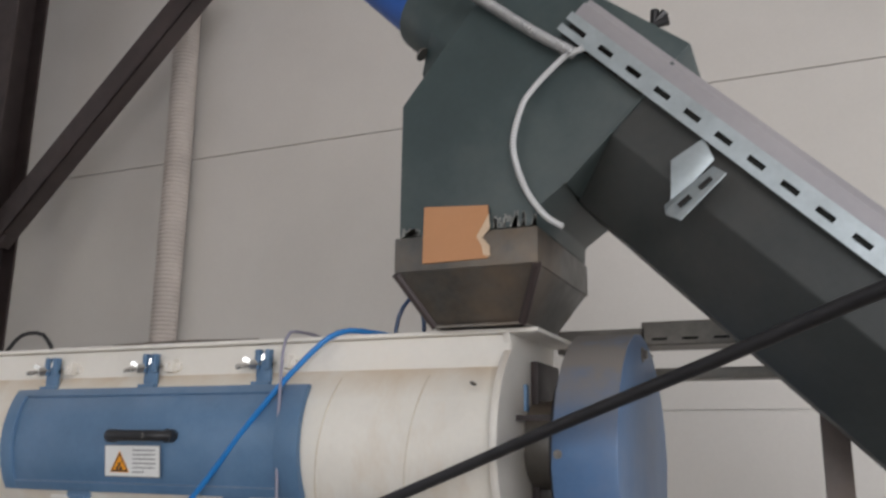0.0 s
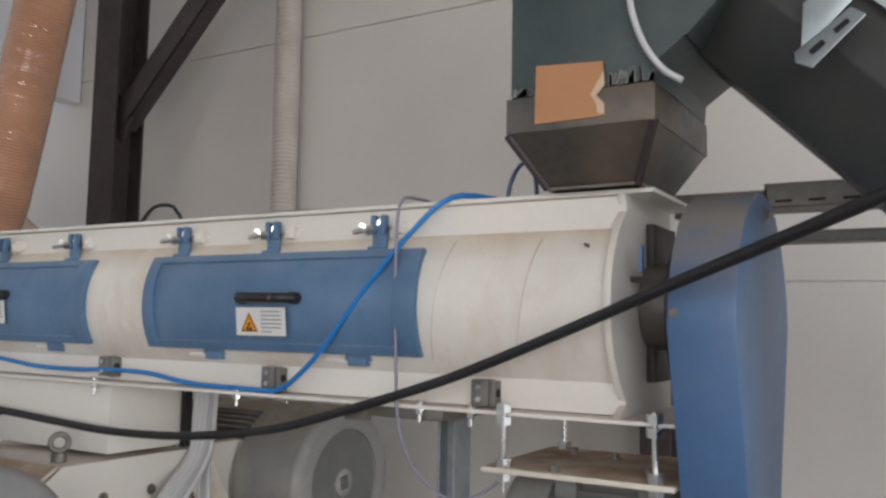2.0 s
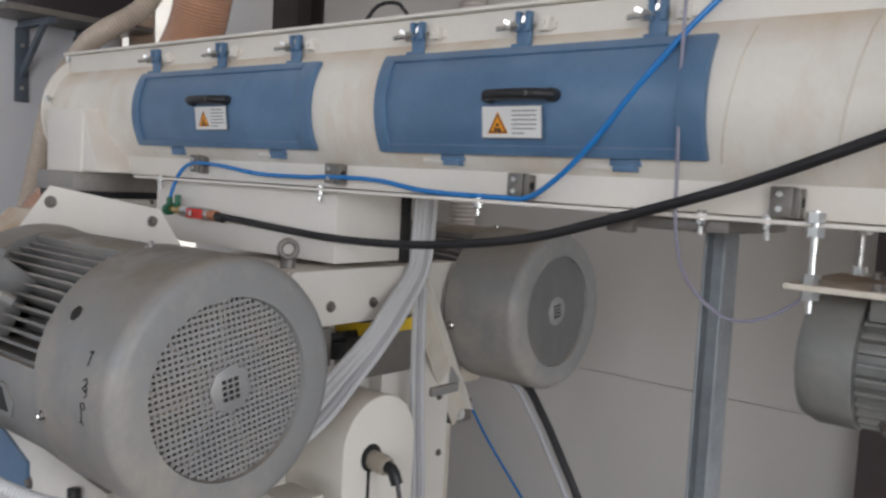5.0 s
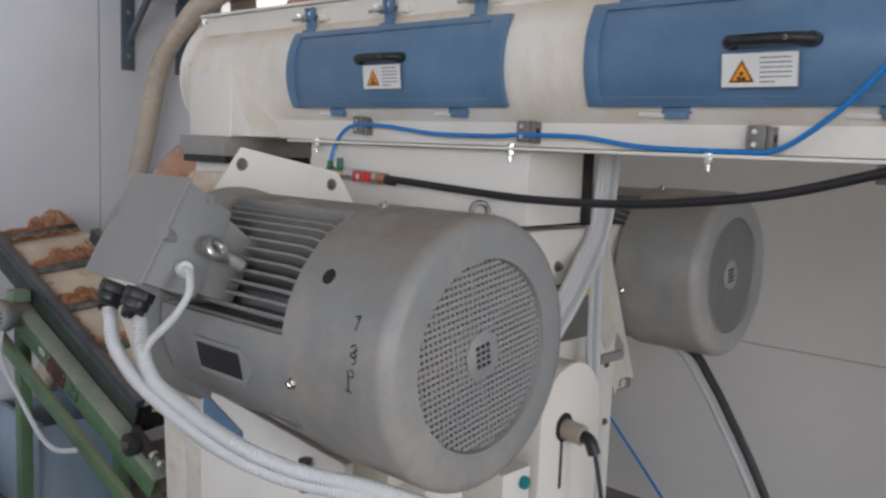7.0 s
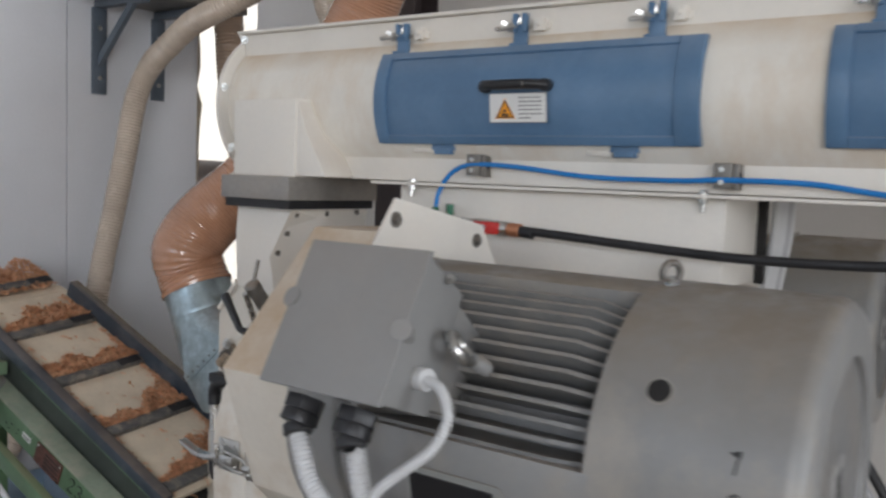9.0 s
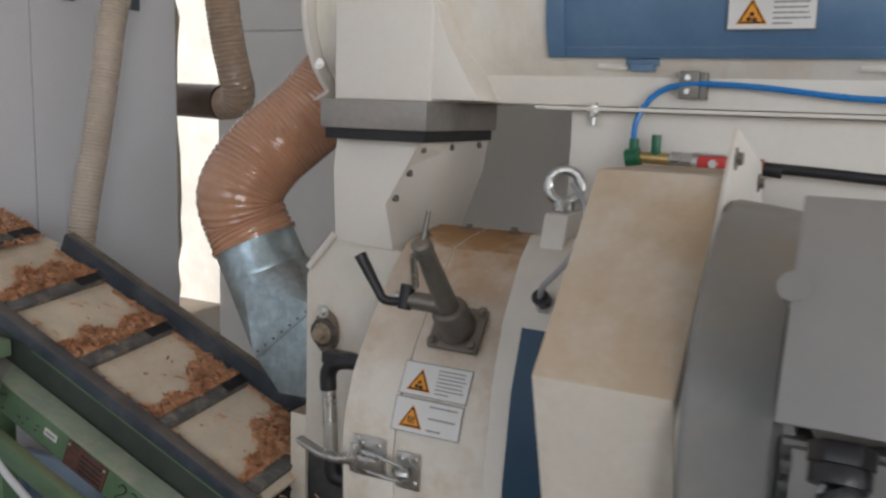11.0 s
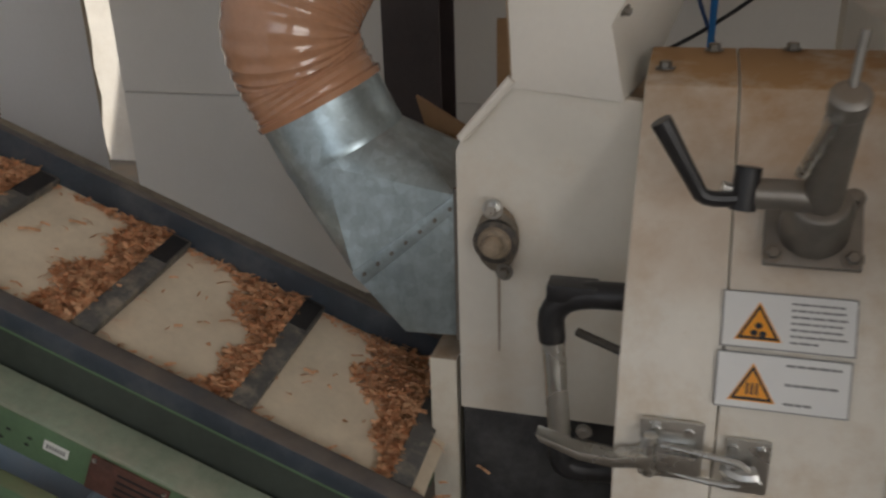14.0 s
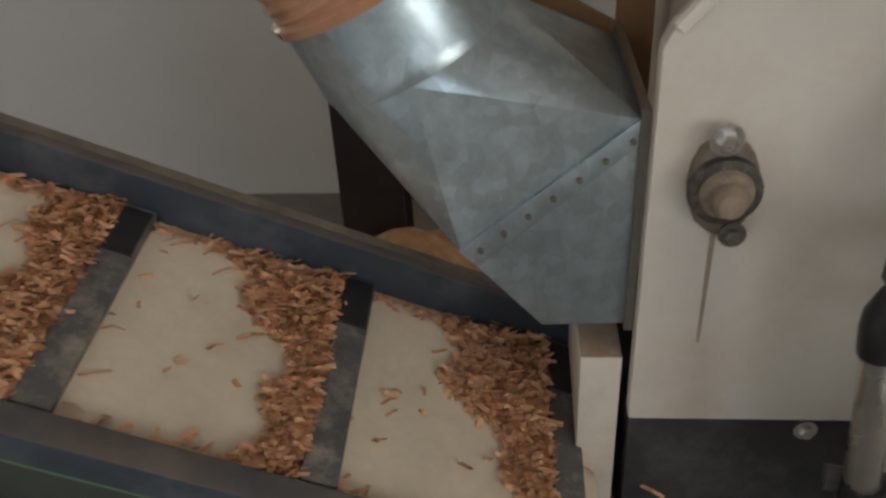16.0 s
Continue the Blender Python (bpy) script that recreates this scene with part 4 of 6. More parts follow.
def main_motor(fx, cy, cz, side, label, RC=0.242, rg=0.168):
    """Fan face at fx, shaft along x towards the mill; side: -1 has its terminal box facing -y."""
    m = thing("drive_motor", (fx - 0.3, cy, 0.9), label, "electric motor", "drive motors")
    c = Vector((fx, cy, cz))
    part("fan_cowl", revolve(bmesh.new(), c, (-1, 0, 0), [(0.014, rg), (0.0, rg + 0.003), (0.0, RC - 0.024), (0.003, RC - 0.013), (0.010, RC - 0.005), (0.018, RC - 0.001), (0.024, RC), (0.24, RC), (0.24, RC - 0.004), (0.04, RC - 0.01), (0.03, rg)], 96, caps=False), COWL, m, "grey round fan cowl with brown dust patches", smooth=40)
    # near-black disc behind the fan paints the cowl's inner shade
    part("cowl_shade_disc", C(c + Vector((-0.2, 0, 0)), c + Vector((-0.225, 0, 0)), RC - 0.009, 64), HOLE_SHADE, m)
    # grille: a grid of thin bars in a ring
    bm = bmesh.new()
    pitch, w = 0.0108, 0.0021
    tilt = Matrix.Translation(c + Vector((-0.010, 0, 0))) @ Matrix.Rotation(radians(9), 4, "X")
    k = -15
    while k <= 15:
        o = (k + 0.5) * pitch
        half = math.sqrt(max(0, rg * rg - o * o))
        if half > 0.01:
            box(bm, -0.0015, 0.0015, o - w, o + w, -half, half, tilt)
            box(bm, -0.0022, 0.0008, -half, half, o - w * 1.35, o + w * 1.35, tilt)
        k += 1
    g = part("grille", bm, PERFORATED, m, "square perforated fan grille", smooth=0)
    part("grille_hub", C(c + Vector((-0.013, 0, 0)), c + Vector((-0.006, 0, 0)), 0.043, 8), PERFORATED, g, "plain hub plate of the grille", bevel=0.001)
    for p in range(3):
        for q in range(4):
            part("hub_slot", B(-0.0066, -0.0056, 0.0125 * (p - 1) - 0.0045, 0.0125 * (p - 1) + 0.0045, 0.0105 * (q - 1.5) - 0.0036, 0.0105 * (q - 1.5) + 0.0036, Matrix.Translation(c) @ Matrix.Rotation(radians(9), 4, "X")), HOLE_SHADE, g, smooth=0)
    fan = part("fan", cyl(bmesh.new(), c + Vector((-0.03, 0, 0)), c + Vector((-0.10, 0, 0)), 0.05, 24), FANBEIGE, m, "beige fan wheel behind the grille")
    for k in range(7):
        part("blade", B(-0.11, -0.035, -0.006, 0.006, 0.045, 0.195, Matrix.Translation(c) @ Matrix.Rotation(2 * math.pi * k / 7, 4, "X")), FANBEIGE, fan, smooth=0)
    x1, x0 = fx - 0.232, fx - 0.63
    part("stator_body", C((x0, cy, cz), (x1, cy, cz), 0.152, 64), FIN, m)
    one = None
    for k in range(60):
        a = 360 * k / 60
        if 196 < a < 240 or a > 336 or a < 15:
            continue
        if one is None:
            bm = bmesh.new()
            vs = [[(x0 + 0.01, yy, 0.148), (x1 + 0.0, yy, 0.148), (x1 + 0.0, yy, 0.186), (x1 - 0.012, yy, 0.196), (x1 - 0.065, yy, 0.212), (x0 + 0.01, yy, 0.212)] for yy in (-0.0029, 0.0029)]
            skin(bm, [[bm.verts.new(Vector(p) - Vector((fx - 0.3, 0, 0))) for p in row] for row in vs])
            one = bpy.data.meshes.new("fin")
            bmesh.ops.recalc_face_normals(bm, faces=bm.faces[:])
            bm.to_mesh(one)
            bm.free()
            one.materials.append(FIN)
        f = new("fin", one)
        f.parent = m
        f.matrix_basis = Matrix.Translation((0, 0, cz - 0.9)) @ Matrix.Rotation(radians(a), 4, "X")
    part("end_bell", revolve(bmesh.new(), (x0 + 0.02, cy, cz), (-1, 0, 0), [(0, 0.195), (0.05, 0.20), (0.055, 0.16), (0.07, 0.12)], 48), GREY, m, bevel=0.003)
    # smooth flank with the name plate, low on the open side
    q = [(cy + side * 0.232 * math.cos(radians(a)), cz + 0.232 * math.sin(radians(a))) for a in range(-36, 7, 6)]
    q2 = [(cy + side * 0.15 * math.cos(radians(a)), cz + 0.15 * math.sin(radians(a))) for a in range(3, -39, -6)]
    part("flank_pad", P(q + q2, "x", x0 + 0.02, x1), GREY, m, bevel=0.004)
    q = [(cy + side * 0.226 * math.cos(radians(a)), cz + 0.226 * math.sin(radians(a))) for a in range(74, 115, 5)]
    q2 = [(cy + side * 0.16 * math.cos(radians(a)), cz + 0.16 * math.sin(radians(a))) for a in range(112, 75, -6)]
    part("top_pad", P(q + q2, "x", x0 + 0.02, x1), COWL, m, "dusty smooth pad between the fins", bevel=0.004)
    n = Vector((0, side * math.cos(radians(-13)), math.sin(radians(-13))))
    t = Vector((0, -n.z * side, n.y * side))
    pc = Vector((0, cy, cz)) + n * 0.2315
    part("name_plate", slab([pc + t * a + Vector((x, 0, 0)) for x, a in ((fx - 0.484, -0.024), (fx - 0.356, -0.024), (fx - 0.356, 0.024), (fx - 0.484, 0.024))], n, 0.004), BLACK, m, "dark name plate", smooth=0)
    part("plate_holder", slab([pc + t * a + Vector((x, 0, 0)) for x, a in ((fx - 0.492, -0.034), (fx - 0.348, -0.034), (fx - 0.322, 0.0), (fx - 0.348, 0.034), (fx - 0.492, 0.034))], n, 0.002), GREYLIGHT, m, smooth=0)
    for a in (-13, 82, 167, 262):
        dd = Vector((0, -math.cos(radians(a)), math.sin(radians(a))))
        p = Vector((fx - 0.218, cy, cz)) + dd * (RC - 0.001)
        part("cowl_screw", bolt(bmesh.new(), p, dd, 0.0065, 0.009), STEEL, m)
    dd = Vector((0, -math.cos(radians(33)), math.sin(radians(33))))
    p = Vector((fx - 0.167, cy, cz)) + dd * (RC - 0.004)
    if side < 0:
        part("hole_rim", C(p, p + dd * 0.0055, 0.0165, 24), GREY, m)
        part("inspection_hole", C(p, p + dd * 0.0065, 0.0135, 24), HOLE_SHADE, m, "dark round hole in the cowl")
    for sgn in ((1, -1) if side > 0 else (1,)):
        part("foot", B(x0 + 0.02, x1 - 0.01, cy + sgn * 0.20 - 0.06, cy + sgn * 0.20 + 0.06, cz - 0.262, cz - 0.235), GREY, m, bevel=0.006)
        part("foot_web", B(x0 + 0.03, x1 - 0.02, cy + sgn * 0.15 - 0.02, cy + sgn * 0.15 + 0.03, cz - 0.24, cz - 0.11), GREY, m, bevel=0.008)
    return m


m1 = main_motor(-1.285, 1.324, 1.2025, -1, "grey finned drive motor with a perforated fan cowl", 0.231, 0.158)
m2 = main_motor(-1.398, 2.545, 1.218, 1, "grey drive motor behind the gearbox, dusty cowl", 0.231, 0.158)
part("recessed_dish", revolve(bmesh.new(), (-1.4065, 2.545, 1.218), (-1, 0, 0), [(0.0, 0.157), (0.022, 0.15), (0.03, 0.10), (0.03, 0.0305), (0.012, 0.03), (0.012, 0.006)], 48), COWL, m2, "shallow dusty dish with a hub")

part("mounting_flange", revolve(bmesh.new(), (-1.905, 1.324, 1.2025), (-1, 0, 0), [(0, 0.19), (0.01, 0.225), (0.09, 0.235), (0.097, 0.23)], 64), GREY, m1, "grey mounting flange against the guard", bevel=0.003)
# terminal box of the near motor
fn = Vector((0, -0.88, 0.47)).normalized()
ft = Vector((0, 0.47, 0.88)).normalized()
tb = Vector((-1.806, 0.999, 1.382))


def tbp(x, a, n):
    return tb + Vector((x, 0, 0)) + ft * a + fn * n


bm = bmesh.new()
a_ = [bm.verts.new(tbp(x, a, 0)) for x, a in ((-0.093, -0.094), (0.093, -0.094), (0.093, 0.094), (-0.093, 0.094))]
b_ = [bm.verts.new(tbp(x, a, -0.105)) for x, a in ((-0.085, -0.08), (0.09, -0.08), (0.085, 0.085), (-0.085, 0.085))]
skin(bm, [a_, b_])
tbx = part("terminal_box", bm, BOXGREY, m1, "grey terminal box", bevel=0.004)
bm = bmesh.new()
a_ = [bm.verts.new(tbp(x, a, -0.10)) for x, a in ((-0.08, -0.07), (0.08, -0.07), (0.08, 0.075), (-0.08, 0.075))]
b_ = [bm.verts.new(tbp(x, a, -0.19)) for x, a in ((-0.07, -0.08), (0.075, -0.06), (0.075, 0.06), (-0.07, 0.07))]
skin(bm, [a_, b_])
part("box_neck", bm, GREY, m1, bevel=0.005)
part("box_cover", slab([tbp(x, a, 0.0) for x, a in ((-0.097, -0.098), (0.097, -0.098), (0.097, 0.098), (-0.097, 0.098))], fn, 0.006), BOXGREY, tbx, bevel=0.002)
for x, a in ((-0.092, 0.015), (0.08, -0.005)):
    part("cover_lug", C(tbp(x, a, -0.02), tbp(x + (0.012 if x > 0 else -0.004), a, 0.0075), 0.0135, 14), BOXGREY, tbx)
part("cover_screw", bolt(bmesh.new(), tbp(0.092, 0.085, -0.05), (0.95, 0, 0.2), 0.005), STEEL, tbx)
for x in (-0.046, 0.040):
    g = cyl(bmesh.new(), tbp(x, -0.10, -0.035), tbp(x, -0.118, -0.035), 0.026, 6)
    cyl(g, tbp(x, -0.118, -0.035), tbp(x, -0.134, -0.035), 0.024, 20)
    cyl(g, tbp(x, -0.134, -0.035), tbp(x + 0.006, -0.145, -0.036), 0.019, 20)
    part("cable_gland", g, BLACK, tbx, "black cable gland", bevel=0.002)
part("white_gland", C((-1.725, 1.032, 1.316), (-1.697, 1.024, 1.318), 0.0145, 16), WHITEPLASTIC, tbx, bevel=0.003)
bm = torus(bmesh.new(), (-1.689, 1.078, 1.35), (0.75, 0.35, 0.6), 0.019, 0.007)
cyl(bm, (-1.689, 1.094, 1.336), (-1.682, 1.11, 1.328), 0.009, 12)
part("lifting_eye", bm, STEEL, m1, "zinc plated lifting eye")
part("eye_boss", C((-1.685, 1.105, 1.331), (-1.675, 1.124, 1.317), 0.011, 16), GREY, m1, bevel=0.003)
def on_cowl(x, z):
    """A point on the near motor's cowl, on its open flank."""
    return Vector((x, 1.324 - math.sqrt(0.2314 ** 2 - (z - 1.2025) ** 2), z))


for strokes in ([(-1.362, 1.278), (-1.353, 1.282), (-1.356, 1.268), (-1.358, 1.252)], [(-1.366, 1.279), (-1.356, 1.276)],
                [(-1.362, 1.222), (-1.352, 1.228), (-1.347, 1.220), (-1.354, 1.212), (-1.362, 1.208), (-1.352, 1.202), (-1.344, 1.207), (-1.350, 1.214), (-1.343, 1.219)], [(-1.350, 1.206), (-1.344, 1.196), (-1.352, 1.190)],
                [(-1.366, 1.176), (-1.364, 1.158), (-1.366, 1.134)], [(-1.360, 1.178), (-1.350, 1.176), (-1.350, 1.166), (-1.359, 1.165)], [(-1.372, 1.136), (-1.358, 1.133)]):
    part("pen_mark", sweep(bmesh.new(), smooth_line([on_cowl(-1.352 + 0.75 * (x + 1.352), 1.285 - 0.78 * (1.282 - z)) for x, z in strokes], 0.004), 0.0013, 5), INK, m1, "scribbled dark pen mark")
cA = [tbp(-0.046, -0.14, -0.035), (-1.852, 0.968, 1.235), (-1.822, 0.96, 1.182), (-1.782, 0.96, 1.15), (-1.712, 0.965, 1.115), (-1.557, 0.99, 1.06), (-1.457, 1.04, 1.025), (-1.357, 1.12, 1), (-1.297, 1.22, 0.95), (-1.297, 1.32, 0.88)]
cB = [tbp(0.040, -0.14, -0.035), (-1.769, 0.98, 1.23), (-1.752, 0.975, 1.182), (-1.722, 0.972, 1.145), (-1.672, 0.975, 1.118), (-1.527, 1, 1.072), (-1.427, 1.05, 1.04), (-1.347, 1.14, 1.01), (-1.277, 1.26, 0.95), (-1.277, 1.34, 0.88)]
for line in (cA, cB):
    solo("cable_conduit", spiral_hose(line, 0.0125, 0.006, 0.0016, 16), WHITEPLASTIC, "white corrugated cable conduit hanging from a motor terminal box", "conduit", "motor cable conduits")
line = [(-1.699, 1.024, 1.318), (-1.672, 1.016, 1.312), (-1.652, 1.002, 1.285), (-1.657, 0.985, 1.255), (-1.679, 0.98, 1.233), (-1.717, 0.973, 1.2), (-1.737, 0.973, 1.175), (-1.747, 0.977, 1.14)]
solo("cable_conduit", spiral_hose(line, 0.0064, 0.0045, 0.0011, 12), WHITEPLASTIC, "thin white corrugated conduit from a white gland", "conduit", "motor cable conduits")

# ---- pellet mill ----
mill = thing("pellet_mill", (-2.4, 1.98, 0), "cream painted pellet mill with a bolted front door, dusty on top", "pellet mill")
DOOR = [(1.575, 0.35), (1.553, 0.90), (1.560, 0.96), (1.585, 1.03), (1.612, 1.07), (1.660, 1.135), (1.735, 1.215), (1.785, 1.258), (1.84, 1.27), (1.94, 1.28), (1.94, 0.35)]


def along_x(profile, x0, x1):
    return P(profile, "x", x0, x1)


part("side_door", along_x(DOOR, -2.702, -2.5902), CREAM_DOOR, mill, "cream curved side door", bevel=0.004)
part("front_door", along_x(DOOR, -2.5888, -2.404), CREAM_DOOR, mill, "cream curved front door with brown stains", bevel=0.004)
part("side_plate", P([(-2.948, 0.755), (-2.7025, 0.755), (-2.7025, 1.236), (-2.868, 1.262), (-2.94, 1.178), (-2.948, 1.16)], "y", 1.777, 1.80), CREAM_PLATE, mill, "cream side plate with a bevelled corner", bevel=0.003)
part("side_body", B(-2.90, -2.7025, 1.801, 2.25, 0.755, 1.20), CREAM_DIRTY, mill)
part("base_block", B(-2.945, -2.71, 1.785, 2.25, 0.0, 0.752), mat("black_worn_steel", (0.035, 0.035, 0.037), 0.6, vary=0.3, stain=0.5, stain_scale=9, stain_colour=(0.13, 0.13, 0.13)), mill, "black worn steel base")
part("base_block_bolt", bolt(bmesh.new(), (-2.76, 1.785, 0.735), (0, -1, 0), 0.008), STEEL, mill)
part("lower_body", B(-2.70, -2.41, 1.70, 2.30, 0, 0.36), CREAM_DIRTY, mill)
bm = bmesh.new()
front = [(-2.868, 1.466), (-2.668, 1.466), (-2.745, 1.33), (-2.725, 1.236), (-2.868, 1.25), (-2.876, 1.395)]
back = [(-2.868, 1.466), (-2.630, 1.466), (-2.640, 1.40), (-2.70, 1.236), (-2.868, 1.25), (-2.876, 1.395)]
skin(bm, [[bm.verts.new((x, y, z)) for x, z in row] for row, y in ((front, 1.768), (back, 2.02))])
chute = part("feed_chute", bm, CREAM, mill, "cream feed chute with bolted side", bevel=0.003)
part("dusty_side", slab([(-2.8695, 1.775, 1.252), (-2.8695, 2.018, 1.252), (-2.8775, 2.018, 1.395), (-2.8775, 1.775, 1.395)], (-1, 0, 0), 0.002), CREAM_BROWN, chute, "chute side brown with dust", smooth=0)
for f, g in ((0.12, 0.08), (0.12, 0.45), (0.12, 0.85), (0.5, 0.07), (0.9, 0.06)):
    p = Vector((-2.668, 1.768, 1.466)).lerp(Vector((-2.745, 1.768, 1.33)), f)
    q = Vector((-2.630, 2.02, 1.466)).lerp(Vector((-2.640, 2.02, 1.40)), f)
    part("chute_bolt", bolt(bmesh.new(), p.lerp(q, g), (0.8, -0.25, -0.45), 0.0052), DULLSTEEL, mill)
part("bolted_cover", slab([(-2.6685, 1.7665, 1.462), (-2.7455, 1.7665, 1.332), (-2.6405, 2.018, 1.402), (-2.6305, 2.018, 1.462)], (-0.8, 0.25, 0.45), 0.001), CREAM_PLATE, chute, "dusty bolted cover of the chute", smooth=0)
part("hinge_bar", cyl(bmesh.new(), (-2.938, 1.770, 1.180), (-2.868, 1.770, 1.262), 0.0075, 10), CREAM, mill)
for x, y, z in ((-2.62, 1.915, 1.279), (-2.68, 1.83, 1.269), (-2.52, 1.925, 1.28)):
    part("top_bolt", bolt(bmesh.new(), (x, y, z), (0, 0, 1), 0.008, 0.008), DULLSTEEL, mill)
# column beside the door
COL = [(1.552, 0.30), (1.540, 0.90), (1.560, 1.06), (1.600, 1.175), (1.665, 1.27), (1.715, 1.31), (2.3, 1.31), (2.3, 0.30)]
part("front_column", along_x(COL, -2.4035, -2.10), CREAM, mill, "cream front column", bevel=0.004)
part("column_head", P([(1.69, 1.288), (1.712, 1.352), (1.80, 1.356), (1.83, 1.30)], "x", -2.377, -2.332), CREAM, mill, bevel=0.004)
part("rear_body", B(-2.398, -2.0, 1.85, 2.4, 0.3, 1.305), CREAM_DIRTY, mill)
bm = torus(bmesh.new(), (-2.356, 1.755, 1.400), (0.35, -1, 0.1), 0.030, 0.0095)
cyl(bm, (-2.356, 1.755, 1.355), (-2.356, 1.755, 1.374), 0.02, 20)
part("eye_bolt", bm, STEEL, mill, "zinc plated eye bolt")


def on_col(x, z):
    for (y0, z0), (y1, z1) in zip(COL, COL[1:]):
        if z0 <= z <= z1:
            return Vector((x, y0 + (y1 - y0) * (z - z0) / (z1 - z0), z))


rows = [[on_col(x, z) + Vector((0, dy, 0)) for x, dy in ((-2.364, -0.001), (-2.364, -0.005), (-2.205, -0.005), (-2.205, -0.001))] for z in (0.45, 0.7, 0.9, 1.06, 1.165)]
bm = bmesh.new()
skin(bm, [[bm.verts.new(p) for p in r] for r in rows])
part("blue_panel", bm, NAVY, mill, "dark blue painted panel")
rows = [[on_col(x, z) + Vector((0, dy, 0)) for x, dy in ((-2.2975, -0.004), (-2.2975, -0.0065), (-2.2935, -0.0065), (-2.2935, -0.004))] for z in (1.0, 1.03, 1.06, 1.115)]
bm = bmesh.new()
skin(bm, [[bm.verts.new(p) for p in r] for r in rows])
part("guide_rod", bm, STEEL, mill, "thin bright guide rod under the knob")
kc = on_col(-2.288, 1.14)
bm = cyl(bmesh.new(), kc, kc + Vector((0, -0.035, 0.012)), 0.013, 14)
revolve(bm, kc + Vector((0, -0.03, 0.01)), (0, -1, 0.35), [(0, 0.018), (0.006, 0.025), (0.022, 0.025), (0.03, 0.016)], 8)
part("star_knob", bm, RUBBER, mill, "black star knob")
nc = on_col(-2.333, 1.205)
bm = cyl(bmesh.new(), nc, nc + Vector((0, -0.012, 0.008)), 0.019, 6)
part("gland_base", bm, STEEL, mill)
bm = cyl(bmesh.new(), nc + Vector((0, -0.012, 0.008)), nc + Vector((0.0, -0.032, 0.02)), 0.015, 14)
part("gland_cap", bm, BLACK, mill)
solo("sensor_cable", T([nc + Vector((0, -0.03, 0.02)), nc + Vector((0.012, -0.05, 0.045)), nc + Vector((0.045, -0.035, 0.085)), nc + Vector((0.05, 0.03, 0.135)), nc + Vector((0.03, 0.09, 0.17)), nc + Vector((-0.01, 0.14, 0.20))], 0.0054, 10), CABLE, "grey sensor cable looping through an eye bolt", "cable")
# spray lance on its base plate
o = Vector((-2.507, 1.643, 1.127))
sn = Vector((0, -0.80, 0.60))
st_ = Vector((0, 0.60, 0.80))
bm = slab([o + Vector((x, 0, 0)) + st_ * a for x, a in ((-0.05, -0.042), (0.05, -0.042), (0.05, 0.045), (-0.05, 0.045))], sn, 0.012)
part("lance_base", bm, DULLSTEEL, mill, "dull steel base plate", bevel=0.002)
for x, a in ((-0.04, -0.03), (0.04, -0.03), (0.04, 0.038), (-0.04, 0.038)):
    part("base_bolt", bolt(bmesh.new(), o + Vector((x, 0, 0)) + st_ * a + sn * 0.012, sn, 0.0075), DULLSTEEL, mill)
ld = Vector((-0.03, -0.62, 0.78)).normalized()
lb = o + sn * 0.01
part("lance_socket", revolve(bmesh.new(), lb, ld, [(0, 0.037), (0.05, 0.034), (0.06, 0.030), (0.062, 0.024)], 28), DULLSTEEL, mill, bevel=0.002)
part("lance_tube", revolve(bmesh.new(), lb + ld * 0.05, ld, [(0, 0.0205), (0.155, 0.0165), (0.158, 0.018), (0.176, 0.018), (0.18, 0.012)], 28), DULLSTEEL, mill, "dull steel lance tube", bevel=0.001)
part("lance_pin", cyl(bmesh.new(), lb + ld * 0.22, lb + ld * 0.225 + Vector((0.006, 0.012, 0.055)), 0.0042, 10), DULLSTEEL, mill)
part("lance_rod", cyl(bmesh.new(), lb + ld * 0.20 + Vector((-0.012, -0.022, 0)), lb + ld * 0.12 + Vector((-0.03, -0.032, 0)), 0.0065, 10), STEEL, mill)
cl = lb + ld * 0.065
part("clamp_boss", cyl(bmesh.new(), cl, cl + Vector((-0.07, -0.012, 0.004)), 0.0165, 18), DULLSTEEL, mill)
part("clamp_screw", cyl(bmesh.new(), cl + Vector((-0.07, -0.012, 0.004)), cl + Vector((-0.10, -0.016, 0.01)), 0.007, 12), STEEL, mill)
bm = cyl(bmesh.new(), cl + Vector((-0.078, -0.02, -0.012)), cl + Vector((-0.075, -0.012, 0.032)), 0.0135, 16)
sweep(bm, smooth_line([cl + Vector((-0.078, -0.02, 0.0)), cl + Vector((-0.115, -0.028, 0.002)), cl + Vector((-0.13, -0.03, 0.022)), cl + Vector((-0.165, -0.036, 0.082))], 0.008), 0.0098, 10, radius=lambda s: 0.0085 + 0.035 * max(0, s - 0.05))
part("clamp_lever", bm, BLACK, mill, "black clamping lever")
# flange bearing on the side plate
bc = Vector((-2.888, 1.777, 1.041))
bm = P([(bc.x + 0.03 * math.cos(a) * (1 if abs(math.sin(a)) < 0.9 else 0.8) , bc.z + 0.048 * math.sin(a)) for a in np.linspace(0, 6.2832, 17)[:-1]], "y", 1.760, 1.777)
part("bearing_flange", bm, mat("dusty_bearing", (0.20, 0.165, 0.125), 0.6, vary=0.25, dust=0.6, stain=0.5, stain_scale=30, stain_colour=(0.04, 0.035, 0.03)), mill, "dusty grey flange bearing", bevel=0.003)
